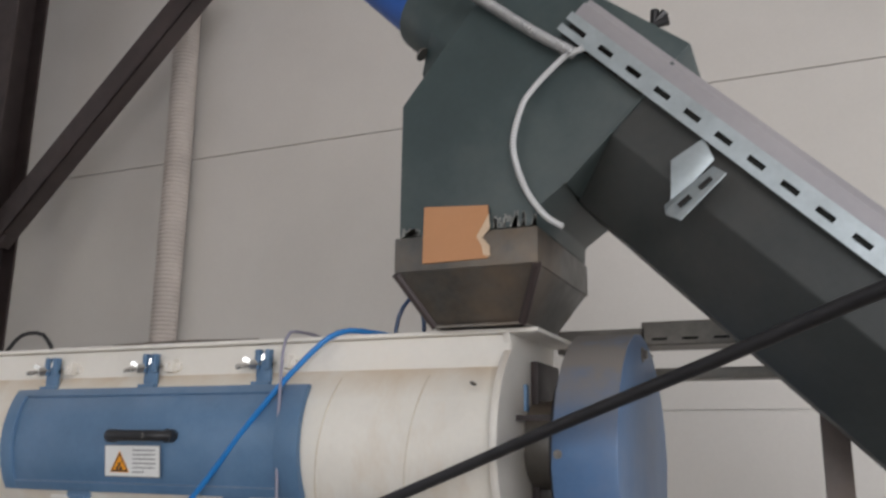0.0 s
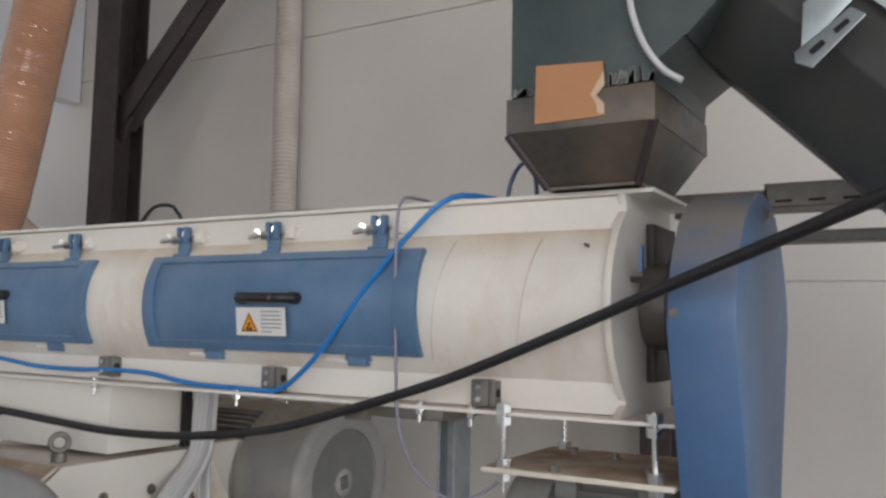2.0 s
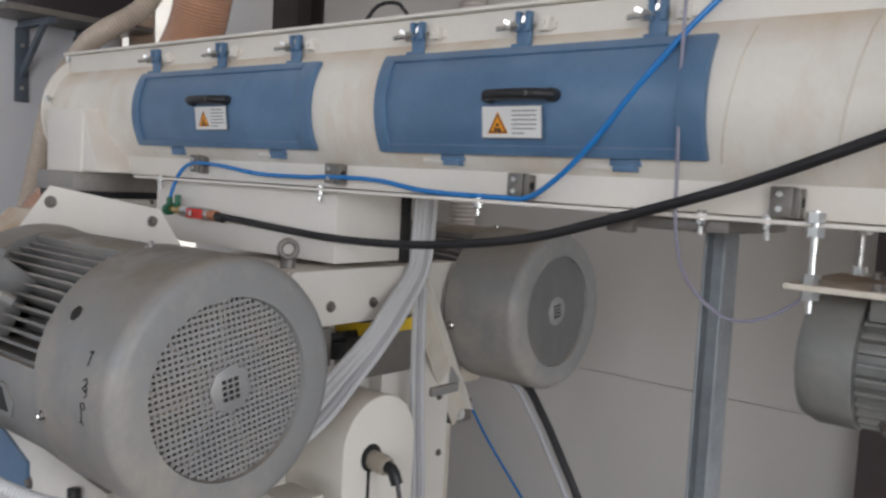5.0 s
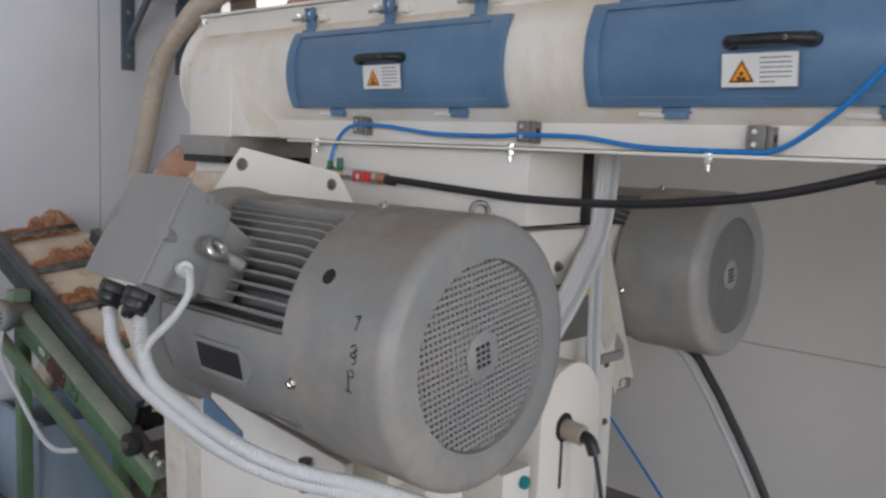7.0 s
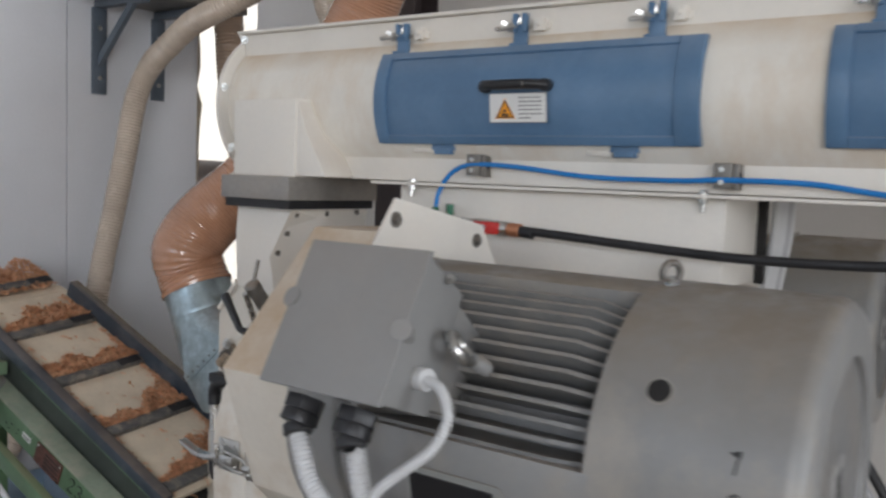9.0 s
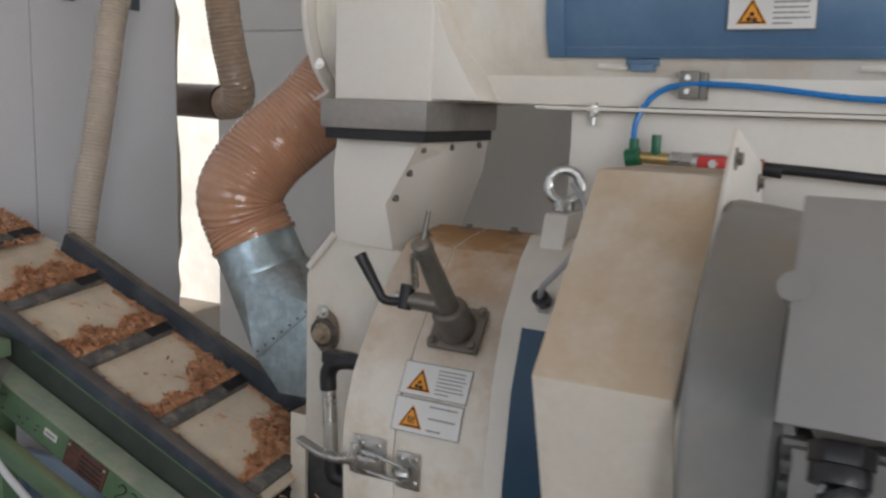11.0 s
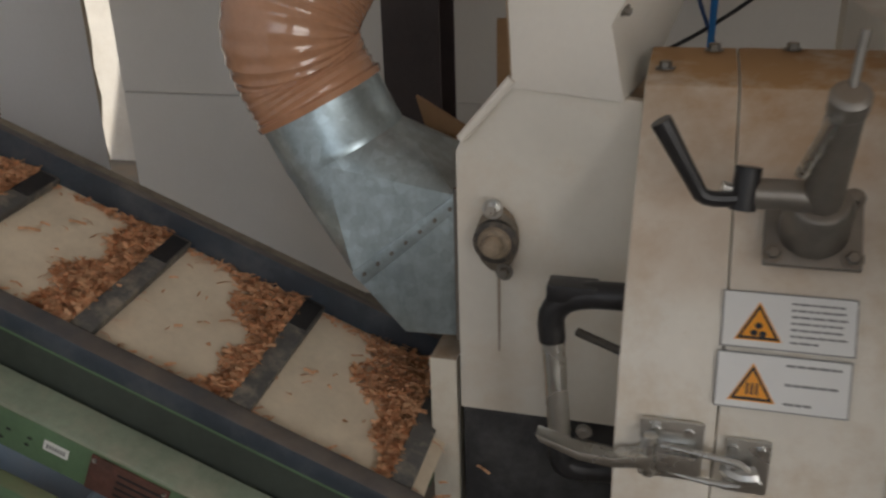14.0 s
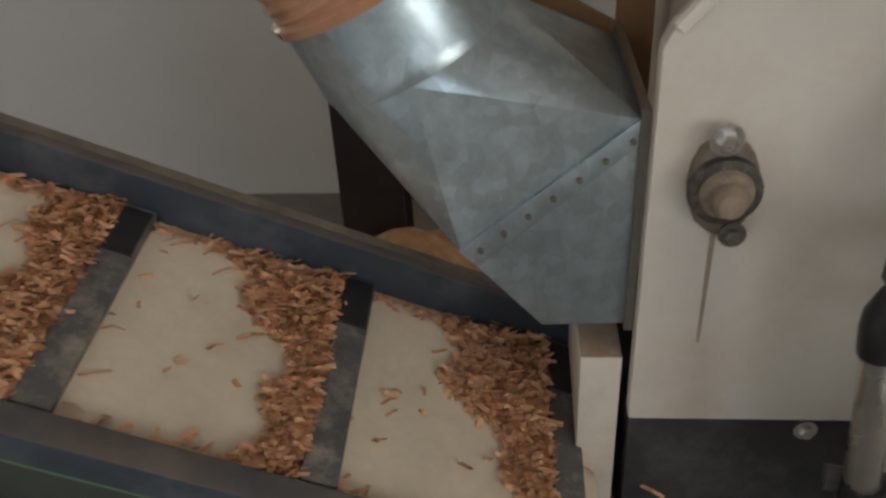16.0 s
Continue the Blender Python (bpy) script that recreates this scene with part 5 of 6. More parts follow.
part("bearing_ring", revolve(bmesh.new(), bc + Vector((0, -0.015, 0)), (0, -1, 0), [(0, 0.032), (0.010, 0.031), (0.012, 0.024)], 28), mat("greasy_ring", (0.055, 0.048, 0.042), 0.55, vary=0.3, scale=40, stain=0.6, stain_scale=60, stain_colour=(0.26, 0.20, 0.14)), mill, "dark greasy ring")
part("bearing_cap", revolve(bmesh.new(), bc + Vector((0, -0.026, 0)), (0, -1, 0), [(0, 0.024), (0.006, 0.021), (0.008, 0.015), (0.018, 0.014), (0.024, 0.011), (0.026, 0.005)], 28), mat("tan_dusty_cap", (0.36, 0.28, 0.20), 0.7, vary=0.3, scale=40, stain=0.6, stain_scale=45, stain_colour=(0.05, 0.045, 0.04)), mill, "tan dusty cap")
part("grease_streak", slab([(bc.x - 0.002, 1.7768, 0.985), (bc.x + 0.003, 1.7768, 0.985), (bc.x + 0.002, 1.7768, 0.86), (bc.x - 0.001, 1.7768, 0.86)], (0, -1, 0), 0.0004), mat("grease", (0.40, 0.33, 0.26), 0.5), mill, "thin brown grease streak", smooth=0)
part("bearing_bolt", bolt(bmesh.new(), bc + Vector((-0.004, -0.018, 0.047)), (0, -1, 0), 0.0095, 0.01), STEEL, mill)
part("bearing_bolt", bolt(bmesh.new(), bc + Vector((0.012, -0.018, -0.045)), (0, -1, 0), 0.008, 0.009), DULLSTEEL, mill)
# upright handle
bm = sweep(bmesh.new(), smooth_line([(-2.70, 1.63, 1.035), (-2.745, 1.63, 1.033), (-2.775, 1.632, 1.022), (-2.79, 1.633, 1.0), (-2.788, 1.632, 0.965)], 0.01), 0.017, 16)
box(bm, -2.795, -2.735, 1.615, 1.649, 1.025, 1.048)
part("handle_elbow", bm, BLACK, mill, "black plastic elbow", bevel=0.003)
part("handle_tube", C((-2.788, 1.632, 0.975), (-2.772, 1.625, 0.80), 0.0145, 18), STEEL, mill, "bright steel handle tube")
bm = sweep(bmesh.new(), smooth_line([(-2.773, 1.625, 0.83), (-2.771, 1.625, 0.80), (-2.758, 1.628, 0.785), (-2.70, 1.64, 0.78)], 0.01), 0.018, 14)
part("handle_foot", bm, BLACK, mill)
part("stub_pin", C((-2.765, 1.70, 0.945), (-2.70, 1.665, 0.94), 0.006, 10), RUST, mill)
part("stub_pin", C((-2.79, 1.66, 0.80), (-2.70, 1.64, 0.80), 0.012, 10), RUST, mill)
# toggle latch
lt = thing("toggle_latch", (-2.62, 1.55, 0.85), "zinc plated toggle latch on the mill door", "latch")
part("lever_plate", B(-2.672, -2.602, 1.546, 1.551, 0.848, 0.925), STEEL, lt, bevel=0.002)
part("catch_plate", B(-2.578, -2.530, 1.546, 1.551, 0.842, 0.912), STEEL, lt, bevel=0.002)
part("catch_hook", sweep(bmesh.new(), smooth_line([(-2.575, 1.545, 0.875), (-2.56, 1.53, 0.876), (-2.545, 1.532, 0.877)], 0.006), 0.011, 10), STEEL, lt)
for x, z in ((-2.655, 0.912), (-2.618, 0.912), (-2.618, 0.862), (-2.57, 0.90), (-2.54, 0.90), (-2.54, 0.855), (-2.57, 0.855)):
    part("rivet", C((x, 1.547, z), (x, 1.542, z), 0.0055, 12), STEEL, lt)
bm = sweep(bmesh.new(), smooth_line([(-2.648, 1.535, 0.90), (-2.60, 1.53, 0.897), (-2.562, 1.528, 0.892), (-2.552, 1.528, 0.878), (-2.562, 1.528, 0.864), (-2.60, 1.53, 0.863), (-2.65, 1.535, 0.868)], 0.008), 0.0038, 10)
part("wire_loop", bm, STEEL, lt)
bm = cyl(bmesh.new(), (-2.66, 1.530, 0.862), (-2.66, 1.530, 0.915), 0.008, 14)
box(bm, -2.672, -2.605, 1.528, 1.545, 0.868, 0.893)
part("pivot", bm, STEEL, lt, bevel=0.002)
bm = bmesh.new()
pts = [(-2.655, 0.875), (-2.70, 0.868), (-2.74, 0.872), (-2.785, 0.890), (-2.79, 0.899), (-2.74, 0.884), (-2.70, 0.881), (-2.655, 0.893)]
part("lever", P(pts, "y", 1.522, 1.545), STEEL, lt, "curved steel lever", bevel=0.002)
lbl = "white warning sticker with orange triangle on the mill door"
sticker((-2.594, 1.5755, 1.0125), (1, 0, 0), (0, 0.47, 0.88), 0.138, 0.062, 7, "blades", lbl)
sticker((-2.596, 1.5525, 0.9495), (1, 0, 0), (0, 0.33, 0.94), 0.138, 0.062, 3, "heat", lbl)

# ---- coupling guard of the near motor ----
cg = thing("coupling_guard", (-2.06, 1.4, 0), "cream sheet metal guard over the motor coupling, dusty", "guard")
GX = -2.012
GP = [(1.60, 0.86), (1.32, 0.90), (1.19, 1.03), (1.118, 1.243), (1.325, 1.464), (1.60, 1.458), (1.72, 1.30), (1.72, 0.86)]
part("cover", along_x(GP, -2.170, GX), mat("cream_cover_dusty", (0.72, 0.67, 0.58), 0.5, vary=0.07, dust=1.1, dust_from=0.1, dust_colour=(0.50, 0.37, 0.24), stain=0.3, stain_scale=7, stain_colour=(0.46, 0.33, 0.2)), cg, "cream cover brown with dust", bevel=0.004)
part("end_sheet", along_x([(1.60, 0.85), (1.31, 0.89), (1.18, 1.03), (1.122, 1.222), (1.345, 1.522), (1.62, 1.47), (1.73, 1.31), (1.73, 0.85)], GX + 0.002, GX + 0.008), CREAM, cg, bevel=0.001)
for y, z in ((1.345, 1.485), (1.17, 1.26), (1.6, 1.44)):
    part("guard_bolt", bolt(bmesh.new(), (GX + 0.008, y, z), (1, 0, 0), 0.009), DULLSTEEL, cg)
fr = thing("machine_stand", (-1.75, 1.4, 0), "cream welded frame carrying the drive motors", "machine stand")
part("rail", B(-1.97, -1.54, 1.48, 1.59, 0.86, 0.941), CREAM_DIRTY, fr, bevel=0.004)
part("blue_gusset", P([(-1.932, 1.018), (-1.932, 0.90), (-1.80, 0.90), (-1.80, 0.967)], "y", 1.208, 1.2145), BLUE, fr, "blue painted corner")
part("front_sheet", P([(-1.95, 0.0), (-1.50, 0.0), (-1.50, 0.985), (-1.95, 1.03)], "y", 1.215, 1.235), CREAM, fr, "cream sheet under the motor", bevel=0.003)
part("drain_pin", C((-1.59, 1.20, 0.975), (-1.585, 1.20, 0.915), 0.012, 12), BLACK, fr, bevel=0.002)
part("cross_beam", B(-2.05, -1.75, 1.57, 2.4, 0.76, 0.82), CREAM_DIRTY, fr, bevel=0.004)
part("rear_rail", B(-2.05, -1.87, 2.29, 2.81, 0.89, 0.955), CREAM_DIRTY, fr, bevel=0.004)
part("rear_leg", B(-2.0, -1.9, 2.4, 2.7, 0, 0.89), CREAM_DIRTY, fr)
for x in (-1.80, -1.63):
    part("frame_bolt", bolt(bmesh.new(), (x, 1.215, 0.925), (0, -1, 0), 0.009), DULLSTEEL, fr)

# ---- gearbox between the motors ----
gb = thing("gearbox", (-1.8, 2.0, 0), "cream painted gearbox under the conditioner, dusty top", "gearbox")
part("support_box", B(-2.38, -1.602, 1.842, 2.09, 1.365, 1.538), CREAM, gb, "cream support box", bevel=0.004)
# solid black strip painting the shade of the narrow gap
part("gap_shade_strip", B(-1.602, -1.585, 2.07, 2.092, 1.36, 1.538), HOLE_SHADE, gb)
top = [(1.64, 1.215), (1.64, 1.295), (1.72, 1.352), (2.11, 1.352), (2.11, 1.215)]
part("housing_top", along_x(top, -1.98, -1.60), CREAM, gb, "cream housing top", bevel=0.006)
part("housing_flange", along_x([(1.63, 1.297), (1.70, 1.349), (1.70, 1.356), (1.62, 1.306)], -1.99, -1.595), CREAM_DIRTY, gb, bevel=0.001)
part("housing", along_x([(1.66, 0.2), (1.64, 1.214), (2.11, 1.214), (2.11, 0.2)], -1.97, -1.705), CREAM, gb, bevel=0.006)
for y in (1.70, 1.835, 1.98):
    part("housing_bolt", bolt(bmesh.new(), (-1.600, y, 1.262), (1, 0, 0), 0.009, 0.01), DULLSTEEL, gb)
bm = torus(bmesh.new(), (-1.668, 1.755, 1.398), (1, -0.6, 0), 0.020, 0.007)
cyl(bm, (-1.668, 1.755, 1.352), (-1.668, 1.755, 1.374), 0.018, 16)
part("eye_bolt", bm, DULLSTEEL, gb, "dull steel eye bolt")
arch = [(1.928 + 0.125 * math.cos(radians(a)), 0.925 + 0.125 * math.sin(radians(a))) for a in range(0, 181, 6)]
part("round_cover", along_x([(2.053, 0.3)] + arch + [(1.803, 0.3)], -1.70, -1.50), CREAM, gb, "cream shaft cover with a round top", bevel=0.006)
part("cover_hole", C((-1.503, 1.896, 0.902), (-1.4985, 1.896, 0.902), 0.034, 28), HOLE_SHADE, gb)
part("cover_slot", B(-1.503, -1.4985, 1.884, 1.894, 0.755, 0.890), HOLE_SHADE, gb)
part("sensor_plug", cyl(bmesh.new(), (-1.51, 1.901, 0.898), (-1.45, 1.901, 0.892), 0.024, 20), mat("beige_plug", (0.35, 0.31, 0.25), 0.5), gb, "beige sensor plug", bevel=0.003)
part("plug_elbow", sweep(bmesh.new(), smooth_line([(-1.465, 1.901, 0.892), (-1.435, 1.903, 0.886), (-1.42, 1.906, 0.855)], 0.008), 0.015, 12), BLACK, gb)
part("side_sheet", B(-1.704, -1.655, 2.085, 2.375, 0.0, 1.345), CREAM, gb, bevel=0.003)
for y, z in ((2.315, 1.103), (2.33, 0.95), (2.34, 0.78), (2.345, 0.55)):
    part("sheet_bolt", bolt(bmesh.new(), (-1.655, y, z), (1, 0, 0), 0.007), DULLSTEEL, gb)
part("brake_block", B(-1.78, -1.605, 1.955, 2.15, 1.065, 1.21), DULLSTEEL, gb, "grey block with yellow tape", bevel=0.004)
part("yellow_tape", B(-1.76, -1.6035, 1.953, 2.152, 1.176, 1.209), YELLOWTAPE, gb, "strip of yellow tape", bevel=0.001)
part("tag_plate", B(-1.62, -1.603, 1.765, 1.845, 1.115, 1.21), DULLSTEEL, gb, bevel=0.002)
part("link_rod", C((-1.63, 1.845, 1.178), (-1.63, 1.955, 1.180), 0.011, 12), BLACK, gb)
part("link_block", B(-1.65, -1.612, 1.865, 1.905, 1.125, 1.168), BLACK, gb, bevel=0.003)
jb = thing("junction_box", (-1.47, 1.655, 0.82), "small pale junction box with a teal button", "junction box")
part("body", B(-1.56, -1.45, 1.605, 1.70, 0.78, 0.875), CREAM, jb, bevel=0.004)
part("button", C((-1.45, 1.672, 0.845), (-1.438, 1.672, 0.845), 0.014, 16), mat("teal_button", (0.01, 0.22, 0.25), 0.4), jb, "teal push button", bevel=0.002)
solo("plug_cable", T([(-1.42, 1.906, 0.86), (-1.408, 1.908, 0.81), (-1.395, 1.91, 0.74), (-1.385, 1.92, 0.6), (-1.38, 1.93, 0.0)], 0.0055, 8), BLACK, "thin black cable from the gearbox sensor", "cable")
sp = thing("slanting_plate", (-1.68, 2.4, 0.8), "cream slanting steel strap behind the gearbox", "steel plate")
a, b = Vector((-1.590, 2.150, 1.315)), Vector((-1.690, 2.505, 0.875))
w = Vector((0.0, -0.055, -0.045))
part("strap", slab([a, a + w, b + w, b], (-0.9, -0.25, 0), 0.005), CREAM_DIRTY, sp, bevel=0.001)
part("strap_edge", slab([a, b, b + Vector((0.022, 0.006, 0)), a + Vector((0.022, 0.006, 0))], (0, 0.6, 0.7), 0.004), CREAM, sp)
part("end_block", B(b.x - 0.05, b.x + 0.0, b.y - 0.06, b.y + 0.035, b.z - 0.04, b.z + 0.03), DULLSTEEL, sp, bevel=0.006)
part("strap_bolt", bolt(bmesh.new(), b + Vector((0.004, -0.03, -0.012)), (0.9, -0.3, 0.1), 0.011), STEEL, sp)
for k in range(5):
    o = Vector((0.25, 0.8, -0.45)) * (0.0155 * (k - 2))
    v = Vector((0.35, 0.9, 0)) * (0.0135 * (k - 2))
    line = [Vector((-1.56, 2.12, 1.536)) + v, Vector((-1.563, 2.12, 1.45)) + v, Vector((-1.578, 2.122, 1.34)) + v, Vector((-1.562, 2.04, 1.26)) + o, Vector((-1.55, 1.95, 1.18)) + o, Vector((-1.55, 1.85, 1.10)) + o * 1.2, Vector((-1.56, 1.72, 1.0)) + o * 1.4, Vector((-1.60, 1.52, 0.90)) + o * 1.4]
    solo("cable_conduit", T(line, 0.0085 + 0.001 * (k % 2), 10), CABLE if k == 3 else WHITEPLASTIC, "pale cable in a bundle beside the gearbox", "conduit", "bundled gearbox cables")
for k in range(3):
    line = [Vector(p) + Vector((0.004, 0.014, 0)) * k for p in ((-1.585, 2.125, 1.42), (-1.60, 2.14, 1.30), (-1.605, 2.15, 1.1), (-1.598, 2.15, 0.96), (-1.575, 2.145, 0.7), (-1.565, 2.14, 0.3), (-1.56, 2.14, 0.0))]
    solo("cable_conduit", T(line, 0.0085, 8), CABLE if k % 2 else WHITEPLASTIC, "pale cable in a bundle beside the gearbox", "conduit", "bundled gearbox cables")
for k, (mt, lb_, r_) in enumerate(((RUBBER, "thick black power cable hanging from the rear motor", 0.0125), (CABLE, "grey cable hanging beside a black power cable", 0.009))):
    dv = Vector((-0.03, -0.01, -0.008)) * k
    solo("power_cable", T([Vector(p) + dv for p in ((-1.55, 2.55, 1.0), (-1.493, 2.55, 0.977), (-1.44, 2.55, 0.91), (-1.392, 2.55, 0.84), (-1.276, 2.55, 0.648), (-1.17, 2.57, 0.40), (-1.12, 2.6, 0.02))], r_, 10), mt, lb_, "cable", "rear motor cables")
solo("air_tube", T([(-2.52, 3.62, 0.52), (-2.40, 3.62, 0.37), (-2.2, 3.62, 0.16), (-2.05, 3.6, 0.02)], 0.006, 8), TUBEBLUE, "thin blue air tube by the wall", "air tube")

# ---- air lines hanging behind the mill ----
for pts, r, m_ in (([(-2.54, 2.8, 1.60), (-2.59, 2.8, 1.60), (-2.655, 2.8, 1.55), (-2.69, 2.8, 1.46), (-2.68, 2.8, 1.37), (-2.62, 2.8, 1.20), (-2.58, 2.8, 1.12)], 0.005, mat("navy_tube", (0.03, 0.07, 0.18), 0.35, bump=0)),
                   ([(-2.605, 2.8, 1.62), (-2.605, 2.8, 1.4), (-2.607, 2.8, 1.12)], 0.0085, TUBEBLUE),
                   ([(-2.53, 2.8, 1.62), (-2.525, 2.8, 1.48), (-2.49, 2.8, 1.40), (-2.44, 2.8, 1.35)], 0.0045, BLACK),
                   ([(-2.70, 2.8, 1.14), (-2.63, 2.8, 1.18), (-2.53, 2.8, 1.25), (-2.41, 2.8, 1.35), (-2.37, 2.8, 1.40)], 0.005, BLACK),
                   ([(-2.55, 2.78, 1.345), (-2.47, 2.78, 1.355), (-2.39, 2.78, 1.385)], 0.0045, BLACK)):
    solo("air_tube", T(pts, r, 8), m_, "thin air tube hanging behind the mill", "air tube")
mf = thing("air_manifold", (-2.55, 2.8, 1.6), "small brass air manifold behind the mill", "manifold")
part("body", B(-2.64, -2.50, 2.785, 2.815, 1.60, 1.625), DULLSTEEL, mf, bevel=0.003)
part("nozzle", C((-2.605, 2.8, 1.60), (-2.605, 2.8, 1.53), 0.012, 12), BRASS, mf)

# ---- discharge transition and suction hose ----
tr = thing("suction_transition", (-3.05, 1.9, 0.85), "galvanised sheet transition from square outlet to round duct", "duct")
bm = bmesh.new()
N = 64
cc, ca = Vector((-3.165, 1.912, 1.122)), Vector((-0.42, -0.05, 0.86)).normalized()
cd, cu, cv = ca, Vector((0.86, 0.0, 0.42)).normalized(), None
cu = (cu - ca * cu.dot(ca)).normalized()
cv = ca.cross(cu)
# lower box, open towards the mill
part("outlet_box", slab([(-2.953, 1.80, 1.088), (-2.953, 1.80, 0.865), (-3.04, 1.80, 0.862), (-3.12, 1.80, 0.951)], (0, 1, 0), 0.225), DUCT, tr, "galvanised outlet box", bevel=0.002)
base = [(-3.12, 1.802, 0.951), (-2.955, 1.802, 1.088), (-2.955, 2.022, 1.088), (-3.12, 2.022, 0.951)]


def on_quad(k):
    """A point k (0..N) round the seam's rectangle."""
    f = 4 * k / N
    i = int(f) % 4
    return Vector(base[i]).lerp(Vector(base[(i + 1) % 4]), f - int(f))


low = [on_quad(k) for k in range(N)]
mid = sum(low, Vector()) / N
ang0 = math.atan2((low[0] - mid).dot(cv), (low[0] - mid).dot(cu))
ang1 = math.atan2((low[1] - mid).dot(cv), (low[1] - mid).dot(cu))
sgn = 1 if math.sin(ang1 - ang0) > 0 else -1
RR = 0.101


def circle(c, r):
    return [c + r * (math.cos(ang0 + sgn * 2 * math.pi * k / N) * cu + math.sin(ang0 + sgn * 2 * math.pi * k / N) * cv) for k in range(N)]


bm = bmesh.new()
cs = [bm.verts.new(p) for p in circle(cc, RR)]
bs = [bm.verts.new(Vector(p)) for p in base]
for i in range(4):
    k = i * N // 4 + N // 8
    bm.faces.new((bs[i], bs[(i + 1) % 4], cs[k % N]))
    for j in range(N // 4):
        bm.faces.new((cs[(k + j) % N], bs[(i + 1) % 4], cs[(k + j + 1) % N]))
trans = part("transition", bm, DUCT, tr, "galvanised square-to-round sheet", smooth=12)
for e in trans.data.edges:
    a_, b_ = sorted(e.vertices)
    if b_ >= N and a_ % (N // 4) == N // 8:
        e.use_edge_sharp = True
bm = bmesh.new()
skin(bm, [[bm.verts.new(p) for p in r] for r in (circle(cc - ca * 0.001, RR + 0.0008), circle(cc + ca * 0.012, RR + 0.0012), circle(cc + ca * 0.014, RR + 0.0003), circle(cc + ca * 0.098, RR))], False)
part("collar", bm, DUCT, tr, "galvanised round collar")
sd = Vector((0.64, 0, -0.77))
part("seam", slab([Vector(base[0]) + Vector((0, -0.005, 0)) - sd * 0.003, Vector(base[1]) + Vector((0, -0.005, 0)) - sd * 0.003, Vector(base[1]) + Vector((0, -0.005, 0)) + sd * 0.016, Vector(base[0]) + Vector((0.004, -0.005, 0)) + sd * 0.019], (0, 1, 0), 0.005), DUCT, tr, "folded seam strip", bevel=0.001)
for k in range(7):
    p = Vector(base[0]).lerp(Vector(base[1]), (k + 0.6) / 7.2)
    part("rivet", C(p + Vector((0.006, -0.004, -0.007)), p + Vector((0.006, -0.0085, -0.007)), 0.003, 8), DULLSTEEL, tr)
part("plate_edge", B(-2.9575, -2.949, 1.795, 2.03, 0.86, 1.10), DULLSTEEL, tr)
part("backing_board", slab([(-3.093, 2.06, 1.172), (-2.952, 2.06, 1.09), (-2.952, 2.06, 1.30), (-2.91, 2.06, 1.30), (-2.91, 2.06, 0.97), (-2.942, 2.06, 0.97), (-3.05, 2.06, 1.03)], (0, 1, 0), 0.012), mat("brown_board", (0.40, 0.235, 0.12), 0.8, vary=0.15, stain=0.4, stain_colour=(0.28, 0.15, 0.075)), tr, "brown board behind the duct")
hl = [cc + ca * 0.086, cc + ca * 0.14, (-3.232, 1.893, 1.315), (-3.20, 1.945, 1.405), (-3.12, 2.03, 1.51), (-3.075, 2.11, 1.61), (-3.045, 2.19, 1.72), (-2.985, 2.255, 1.88), (-2.90, 2.30, 2.07), (-2.845, 2.30, 2.21), (-2.775, 2.30, 2.456), (-2.66, 2.30, 2.90), (-2.5, 2.30, 3.5), (-2.1, 2.30, 5.19)]
sh_ = thing("suction_hose", (-3.2, 1.88, 1.2), "tan ribbed suction hose bending up behind the machine", "hose")
part("hose", spiral_hose(hl, 0.1035, 0.0115, 0.0028, 40), HOSE_TAN, sh_)
part("hose_cuff", revolve(bmesh.new(), cc + ca * 0.078, ca, [(0, 0.1025), (0.0, 0.107), (0.010, 0.109), (0.014, 0.1025)], 40, caps=False), HOSE_TAN, sh_, "smooth tan hose cuff")
hw = [(-4.15, 2.10, 0.0), (-4.15, 2.14, 0.7), (-4.15, 2.20, 1.11), (-4.15, 2.262, 1.38), (-4.15, 2.31, 1.60), (-4.15, 2.348, 1.79), (-4.14, 2.38, 1.90), (-4.09, 2.40, 1.985), (-4.0, 2.40, 2.04), (-3.82, 2.37, 2.11), (-3.64, 2.37, 2.16), (-3.54, 2.45, 2.24), (-3.50, 2.52, 2.36), (-3.42, 2.55, 2.46), (-3.31, 2.55, 2.50), (-3.255, 2.55, 2.47), (-3.27, 2.56, 2.38), (-3.38, 2.62, 2.26), (-3.40, 2.75, 2.10), (-3.2, 2.9, 1.95), (-2.9, 3.0, 1.8), (-2.7, 3.0, 1.75)]
solo("wall_hose", spiral_hose(hw, 0.0445, 0.0125, 0.0044, 28), HOSE_BEIGE, "beige ribbed hose standing before the side wall", "hose")
h2 = [(-4.12, 2.80, 5.19), (-4.12, 2.80, 2.6), (-4.11, 2.81, 2.1), (-4.10, 2.825, 1.9), (-4.085, 2.84, 1.75), (-4.07, 2.855, 1.65), (-4.07, 2.88, 1.57), (-4.11, 2.90, 1.532), (-4.2, 2.915, 1.525)]
solo("duct_hose", spiral_hose(h2, 0.064, 0.017, 0.0035, 32), mat("brown_beige_hose", (0.46, 0.34, 0.25), 0.25, coat=0.5, vary=0.15, stain=0.4, stain_colour=(0.34, 0.2, 0.12)), "wide brownish ribbed hose near the wall's open end", "hose")
solo("black_pipe", C((-5.2, 3.06, 1.55), (-4.17, 2.905, 1.528), 0.068, 24), mat("dark_brown_pipe", (0.075, 0.045, 0.035), 0.35, stain=0.4, stain_colour=(0.16, 0.085, 0.05)), "short dark brown pipe passing through the wall gap", "pipe")
